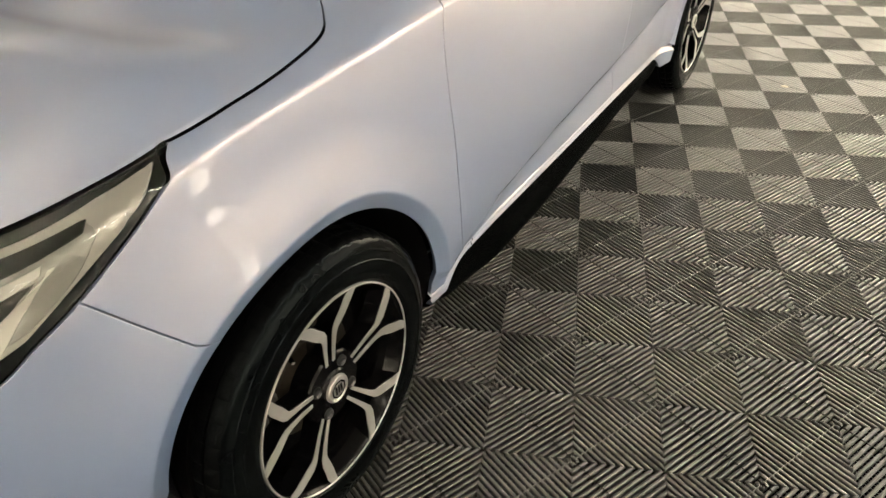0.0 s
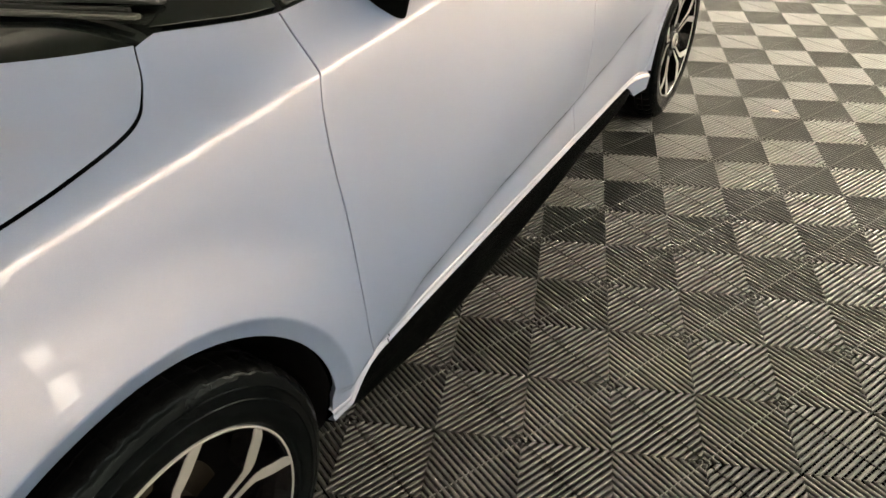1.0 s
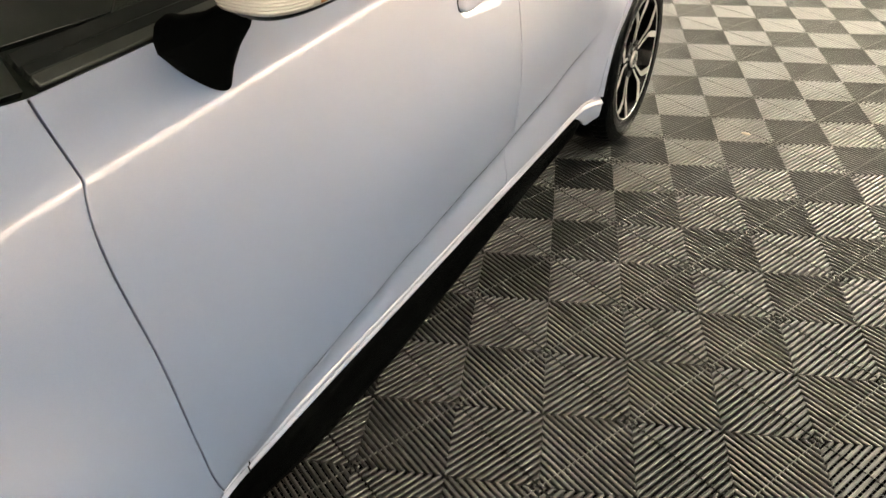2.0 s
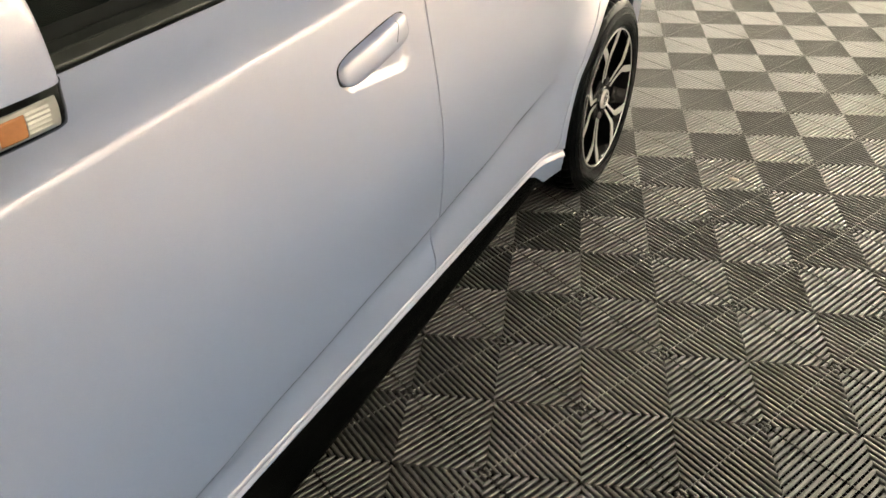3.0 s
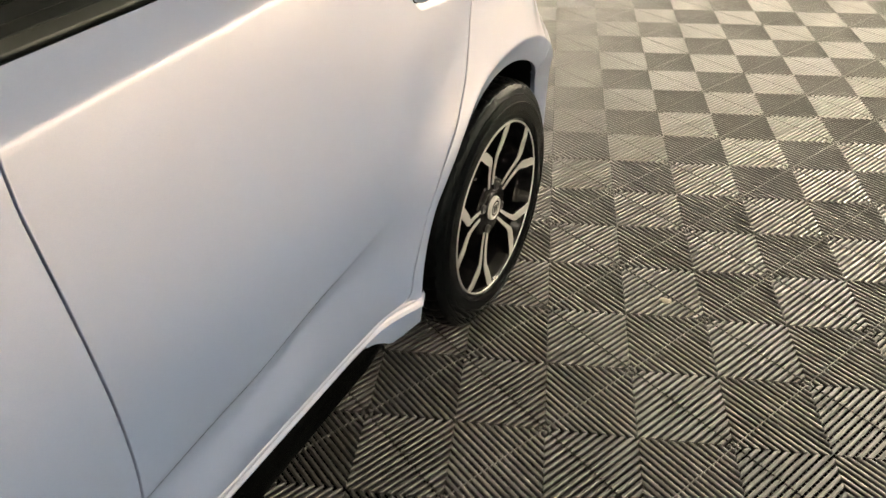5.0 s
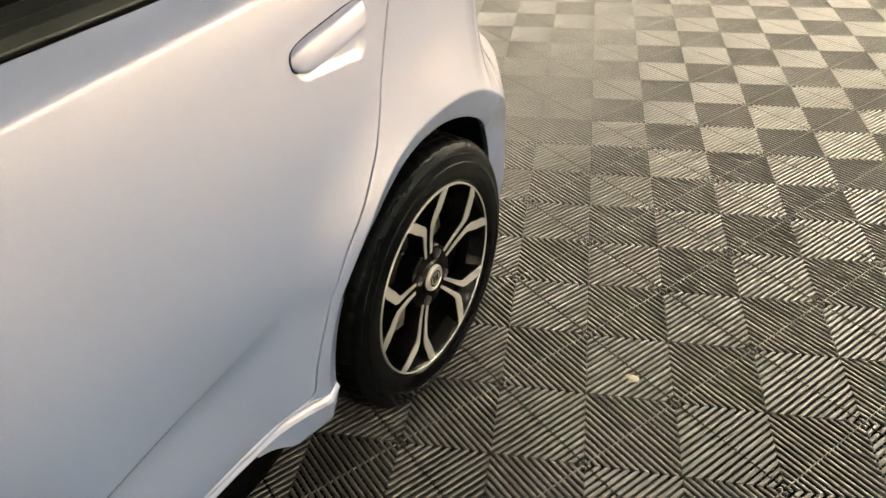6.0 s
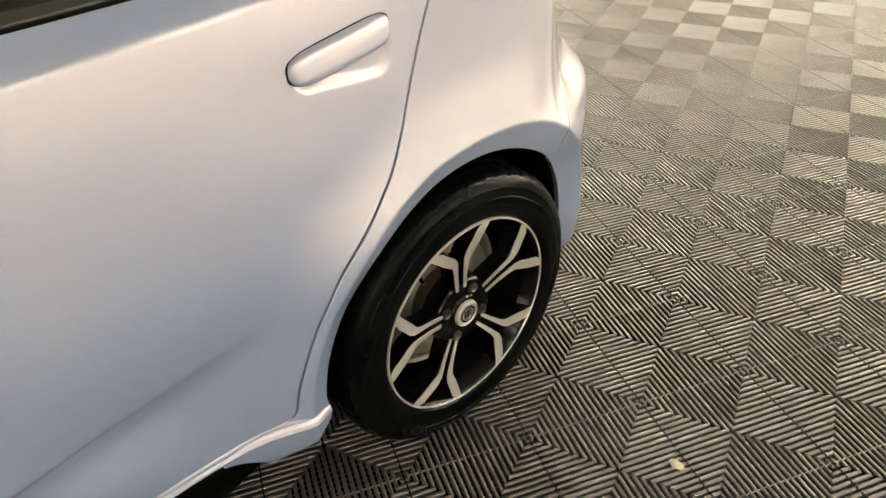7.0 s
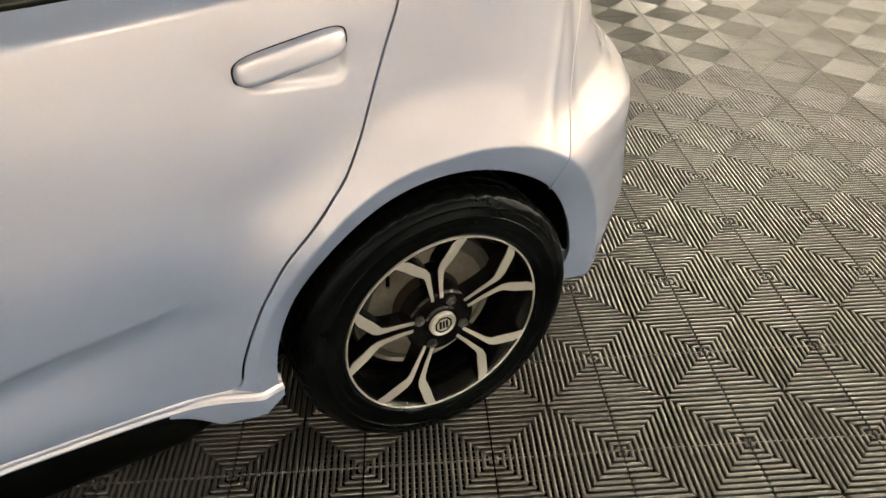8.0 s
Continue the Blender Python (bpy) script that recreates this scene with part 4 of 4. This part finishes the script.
        for r, w in ((0.045, 0.020), (0.09, 0.0165), (0.120, 0.018), (0.140, 0.023), (0.176, 0.044), (0.2105, 0.071)):
            rows.append([web.verts.new((x, r * math.cos(spin) - s * math.sin(spin), r * math.sin(spin) + s * math.cos(spin))) for s, x in ((-w, dish(r) - 0.040), (-w, dish(r) - 0.008), (-w * 0.35, dish(r) - 0.012), (w * 0.35, dish(r) - 0.012), (w, dish(r) - 0.008), (w, dish(r) - 0.040))])
        for a, b in zip(rows[:4], rows[1:4]):
            for j in range(6):
                web.faces.new((a[j], a[(j + 1) % 6], b[(j + 1) % 6], b[j]))
        for v in rows[4] + rows[5]:
            web.verts.remove(v)
        web.faces.new(rows[3])
        spoke = part("spoke", web, WHEEL_BLACK, base, "gloss black twin spoke with machined faces", 40)
        for side in (-1, 1):
            arm(outline(side, spin, 0.0022), "spoke_side", WHEEL_BLACK, lambda r: dish(r) - 0.0015, lambda r: dish(r) - 0.036, base)
            arm(outline(side, spin, 0.0), "machined_face", MACHINED, lambda r: dish(r) + 0.0006, lambda r: dish(r) - 0.004, base, "bright machined spoke face")
    hubp = [(-0.075, 0.078), (-0.036, 0.076), (-0.032, 0.072), (-0.031, 0.040), (-0.027, 0.036), (-0.026, 0.0)]
    part("hub", lathe_bm(hubp, 48), WHEEL_BLACK, base, "gloss black hub", 40)
    capp = [(-0.029, 0.0300), (-0.022, 0.0296), (-0.0200, 0.0282), (-0.0193, 0.0255), (-0.0210, 0.0235), (-0.0205, 0.0)]
    cap = part("hub_cap", lathe_bm(capp, 48), MACHINED, base, "round silver hub cap", 40)
    bm = bmesh.new()
    ro, ri = 0.0205, 0.0165
    for i in range(8):
        a, b = radians(22.5 + 45 * i), radians(67.5 + 45 * i)
        vs = [bm.verts.new((-0.0196, r * math.cos(t), r * math.sin(t))) for r, t in ((ri, a), (ro, a), (ro, b), (ri, b))]
        bm.faces.new(vs)
    for dy, w, h in ((-0.007, 0.0028, 0.020), (0.0005, 0.0022, 0.020), (0.0075, 0.0028, 0.020)):
        bm.faces.new([bm.verts.new((-0.0196, dy + w * p, h / 2 * q)) for p, q in ((-1, -1), (1, -1), (1, 1), (-1, 1))])
    part("cap_mark", bm, GLOSS_BLACK, cap, "plain dark octagon with bars")
    for k in range(4):
        a = radians(SPIN + 58 + 90 * k)
        bm = bmesh.new()
        r0 = 0.0095
        top = []
        for x, r in ((-0.034, 0.0115), (-0.026, 0.0110), (-0.025, r0 * 0.85), (-0.028, 0.006), (-0.030, 0.0)):
            top.append([bm.verts.new((x, 0.055 * math.cos(a) + r * math.cos(q), 0.055 * math.sin(a) + r * math.sin(q))) for q in [2 * math.pi * i / 12 for i in range(12)]] if r else [bm.verts.new((x, 0.055 * math.cos(a), 0.055 * math.sin(a)))])
        for p, q in zip(top, top[1:]):
            for i in range(12):
                if len(q) == 1:
                    bm.faces.new((p[i], p[(i + 1) % 12], q[0]))
                else:
                    bm.faces.new((p[i], p[(i + 1) % 12], q[(i + 1) % 12], q[i]))
        part("wheel_bolt", bm, STEEL, base, "dark steel wheel bolt", 30)
    # valve
    a = radians(SPIN + 30)
    bm = bmesh.new()
    bmesh.ops.create_cone(bm, cap_ends=True, segments=12, radius1=0.0048, radius2=0.0036, depth=0.030, matrix=Matrix.Translation((-0.030, 0.183 * math.cos(a), 0.183 * math.sin(a))) @ Matrix.Rotation(radians(90), 4, "Y") @ Matrix.Rotation(radians(25), 4, "X"))
    part("valve", bm, CHROME, base, "silver tyre valve")
    if front:
        discp = [(-0.100, 0.124), (-0.092, 0.126), (-0.090, 0.124), (-0.090, 0.078), (-0.070, 0.074), (-0.066, 0.070), (-0.066, 0.030), (-0.11, 0.03), (-0.11, 0.124)]
        part("brake_disc", lathe_bm(discp, 72), DISC_DARK, base, "dark brown steel brake disc", 35)
        caliper = part("brake_caliper", box_bm(-0.120, -0.066, -0.178, -0.124, -0.050, 0.048, 0.018, 4), CAST, base, "grey cast brake caliper")
        arch = bmesh.new()
        rings = []
        for i in range(9):
            a = radians(-20 + 140 * i / 8)
            y, z = -0.146 + 0.040 * math.cos(a), 0.040 + 0.034 * math.sin(a)
            oy, oz = 0.007 * math.cos(a), 0.007 * math.sin(a)
            rings.append([arch.verts.new((x, y + oy * k, z + oz * k)) for x, k in ((-0.098, -1), (-0.070, -1), (-0.066, 0), (-0.070, 1), (-0.098, 1))])
        for p, q in zip(rings, rings[1:]):
            for j in range(5):
                arch.faces.new((p[j], p[(j + 1) % 5], q[(j + 1) % 5], q[j]))
        arch.faces.new(rings[0])
        arch.faces.new(rings[-1])
        part("caliper_bridge", arch, CAST, caliper, "curved cast bridge", 40)
    else:
        discp = [(-0.112, 0.136), (-0.096, 0.138), (-0.092, 0.136), (-0.092, 0.094), (-0.094, 0.090), (-0.094, 0.076)]
        part("brake_disc", lathe_bm(discp, 72), DISC, base, "worn steel brake disc", 35)
        hatp = [(-0.094, 0.080), (-0.072, 0.077), (-0.068, 0.072), (-0.068, 0.030)]
        part("disc_hat", lathe_bm(hatp, 48), DISC_DARK, base, "dark brown disc centre", 35)
        shield = [(-0.104, 0.13), (-0.106, 0.158), (-0.100, 0.164), (-0.106, 0.168), (-0.118, 0.168)]
        part("dust_shield", lathe_bm(shield, 64), CAST, base, "dull grey dust shield", 35)
    backp = [(-0.125, 0.03), (-0.120, 0.188), (-0.128, 0.196)]
    part("back_plate", lathe_bm(backp, 48), LINER, base)
    # the alloy sits nearly flush with the sidewall
    for piece in base.children_recursive:
        if piece.name.split(".")[0] in RIM_PARTS:
            for v in piece.data.vertices:
                v.co = (v.co.x + 0.007, v.co.y * 0.998, v.co.z * 0.998)
    base.location = (OUTSET, hub[0], hub[1])
    return base


OUTSET = 0.012
RIM_PARTS = ("rim_barrel", "rim_lip", "spoke", "spoke_side", "machined_face", "hub", "hub_cap", "cap_mark", "wheel_bolt", "valve")
SPIN = 92.0
left_front = wheel(HUB_F, "alloy wheel with black and machined twin spokes", True)
SPIN = 97.0
left_rear = wheel(HUB_R, "alloy wheel with black and machined twin spokes", False)
for w in (left_front, left_rear):
    copy_thing(w, pose(2 * CX - OUTSET, w.location.y, w.location.z, 0, 0, 180))

# dark liners inside the arches
for arch in (ARCH_F, ARCH_R):
    for far in both:
        verts, faces = [], []
        rr = arch[2] + 0.006
        xs = (-0.014, -0.05, -0.12, -0.26, -0.36)
        n = 36
        low = -18 if arch is ARCH_F else 2
        for i in range(n + 1):
            a = radians(low + (198 - low) * i / n)
            y, z = arch[0] + rr * math.cos(a), arch[1] + rr * math.sin(a)
            z = max(z, 0.22)
            edge_x = min(xs[0], skin(y, z) - 0.016)
            for x in (edge_x,) + xs[1:]:
                x = min(x, edge_x)
                verts.append((2 * CX - x if far else x, y, z))
        for i in range(n):
            for j in range(4):
                faces.append((i * 5 + j, i * 5 + j + 1, (i + 1) * 5 + j + 1, (i + 1) * 5 + j))
        c = len(verts)
        verts.append((2 * CX + 0.36 if far else -0.36, arch[0], arch[1]))
        for i in range(n):
            faces.append((i * 5 + 4, (i + 1) * 5 + 4, c))
        mesh_object("arch_liner", verts, faces, LINER, car, "black wheel arch liner")


# ---- ribbed floor tiles ----
SIDE = 0.2 * math.sqrt(2)
RIBS = 20
PITCH = SIDE / RIBS
TURN = radians(21.13)
ORIGIN = (0.61875, -0.88325)          # a crossing of the tile pattern
E1, E2 = (math.cos(TURN), math.sin(TURN)), (-math.sin(TURN), math.cos(TURN))


def rib_tile(detail):
    """One tile on (0..SIDE) squared: four fields of ribs that run at right angles to its edges and meet on the diagonals."""
    verts, faces = [], []
    half = PITCH * 0.295
    n = (2, 4, 6)[detail]
    top = [(half * math.sin(radians(t)) / math.sin(radians(70)), -0.0003 - 0.0034 * (1 - math.cos(radians(t)))) for t in [-70 + 140 * i / n for i in range(n + 1)]]
    stem = half * 0.45
    flanks = [[(-stem, -0.0180), (-stem, -0.0058), (-half, -0.0050), top[0]], [top[-1], (half, -0.0050), (stem, -0.0058), (stem, -0.0180)]]
    if not detail:
        flanks = [[(-half, -0.0120), top[0]], [top[-1], (half, -0.0120)]]

    def add(points, quads, q):
        base = len(verts)
        c, s = ((1, 0), (0, 1), (-1, 0), (0, -1))[q]
        for x, y, z in points:
            u, v = x - SIDE / 2, y - SIDE / 2
            verts.append((u * c - v * s + SIDE / 2, u * s + v * c + SIDE / 2, z))
        faces.extend([tuple(base + i for i in f) for f in quads])

    for q in range(4):
        near_end = 0.0012 if q % 2 == 0 else 0.0024
        for k in range(RIBS):
            x = (k + 0.5) * PITCH
            for prof in [top] + flanks:
                m = len(prof)
                pts = [(x + a, near_end, z) for a, z in prof]
                pts += [(x + a, max(near_end + 0.0004, min(x + a, SIDE - x - a) - 0.0011), z) for a, z in prof]
                add(pts, [(m + i, m + i + 1, i + 1, i) for i in range(m - 1)], q)
            prof = flanks[0][-2:-1] + top + flanks[1][1:2]
            m = len(prof)
            pts = [(x + a, near_end, z) for a, z in prof] + [(x + a, max(near_end + 0.0004, min(x + a, SIDE - x - a) - 0.0011), z) for a, z in prof]
            if detail:
                add(pts, [tuple(range(m)), tuple(reversed(range(m, 2 * m)))], q)
        if detail == 2:
            for d in [PITCH * (b + 1) for b in range(RIBS // 2 - 1)]:
                pts = [(d + 0.002, d - 0.0013, -0.0105), (SIDE - d - 0.002, d - 0.0013, -0.0105), (SIDE - d - 0.002, d + 0.0013, -0.0105), (d + 0.002, d + 0.0013, -0.0105)]
                add(pts, [(0, 1, 2, 3)], q)
    return verts, faces


def smooth_flags(quads):
    return [len(f) == 4 for f in quads]


def joint_bar(verts, faces):
    base = len(verts)
    h = 0.0013
    pts = [(0.006, -h, -0.006), (SIDE - 0.006, -h, -0.006), (SIDE - 0.006, -h, -0.0012), (0.006, -h, -0.0012), (0.006, h, -0.006), (SIDE - 0.006, h, -0.006), (SIDE - 0.006, h, -0.0012), (0.006, h, -0.0012)]
    verts.extend(pts)
    faces.extend([tuple(base + i for i in f) for f in ((0, 1, 2, 3), (5, 4, 7, 6), (3, 2, 6, 7))])


# a tile's corner lies on a whorl; its sides run at 45 degrees to the checks
def tile_place(a, b):
    i, j = a - b, a + b + 1
    return (ORIGIN[0] + 0.2 * (i * E1[0] + j * E2[0]), ORIGIN[1] + 0.2 * (i * E1[1] + j * E2[1]))


fine_v, fine_f = rib_tile(2)
ribs = len(fine_f)
joint_bar(fine_v, fine_f)
tile_mesh = bpy.data.meshes.new("floor_tile")
tile_mesh.from_pydata(fine_v, [], fine_f)
tile_mesh.materials.append(TILE)
tile_mesh.polygons.foreach_set("use_smooth", smooth_flags(fine_f))
tile_mesh.materials.append(TILE_LINE)
tile_mesh.polygons.foreach_set("material_index", [0 if i < ribs else 1 for i in range(len(fine_f))])
turn = TURN + radians(45)
ct, st = math.cos(turn), math.sin(turn)
near, rest, hidden = [], [], []
for a in range(-30, 44):
    for b in range(-40, 40):
        x, y = tile_place(a, b)
        mx, my = x + (ct - st) * SIDE / 2, y + (st + ct) * SIDE / 2
        if X0 < mx < X1 and Y0 < my < Y1:
            if -0.55 < mx < 2.3 and -1.0 < my < 5.6:
                near.append((x, y))
            elif mx > -3.0 and my > 2.6 or mx > -0.7 and my > -1.2:
                rest.append((x, y))
            else:
                hidden.append((x, y))
for x, y in near[:300]:
    ob = new("floor_tile", tile_mesh)
    ob.parent = floor
    ob.matrix_basis = Matrix.Translation((x, y, 0)) @ Matrix.Rotation(turn, 4, "Z")
rest += near[300:]


def tile_field(places, detail, label):
    """Many tiles joined into one sheet."""
    v, f = rib_tile(detail)
    count = len(f)
    joint_bar(v, f)
    v = np.array(v)
    all_v = [np.stack([x + v[:, 0] * ct - v[:, 1] * st, y + v[:, 0] * st + v[:, 1] * ct, v[:, 2]], 1) for x, y in places]
    all_f = [tuple(k * len(v) + i for i in q) for k in range(len(places)) for q in f]
    me = bpy.data.meshes.new("tile_field")
    me.from_pydata(np.concatenate(all_v).tolist(), [], all_f)
    me.polygons.foreach_set("use_smooth", smooth_flags(f) * len(places))
    me.materials.append(TILE)
    me.materials.append(TILE_LINE)
    me.polygons.foreach_set("material_index", ([0] * count + [1] * (len(f) - count)) * len(places))
    field = new("tile_field", me)
    field.parent = floor
    tagged(field, label, kind="stuff")


tile_field(rest, 1, "ribbed grey plastic floor tiles farther off")
tile_field(hidden, 0, "ribbed grey plastic floor tiles round the car")

# a pale scrap lying on the tiles
bm = bmesh.new()
bmesh.ops.create_icosphere(bm, subdivisions=2, radius=1.0)
for v in bm.verts:
    v.co += Vector((noise.noise(v.co * 1.7), noise.noise(v.co * 1.7 + Vector((7, 0, 0))), 0)) * 0.35
    v.co = Vector((v.co.x * 0.020, v.co.y * 0.011, max(-0.2, v.co.z) * 0.003))
scrap = part("scrap", bm, DEBRIS, None, "small pale torn scrap lying on the floor tiles")
scrap.location = (0.405, 2.744, 0.001)
tagged(scrap, "small pale torn scrap lying on the floor tiles", "scrap")
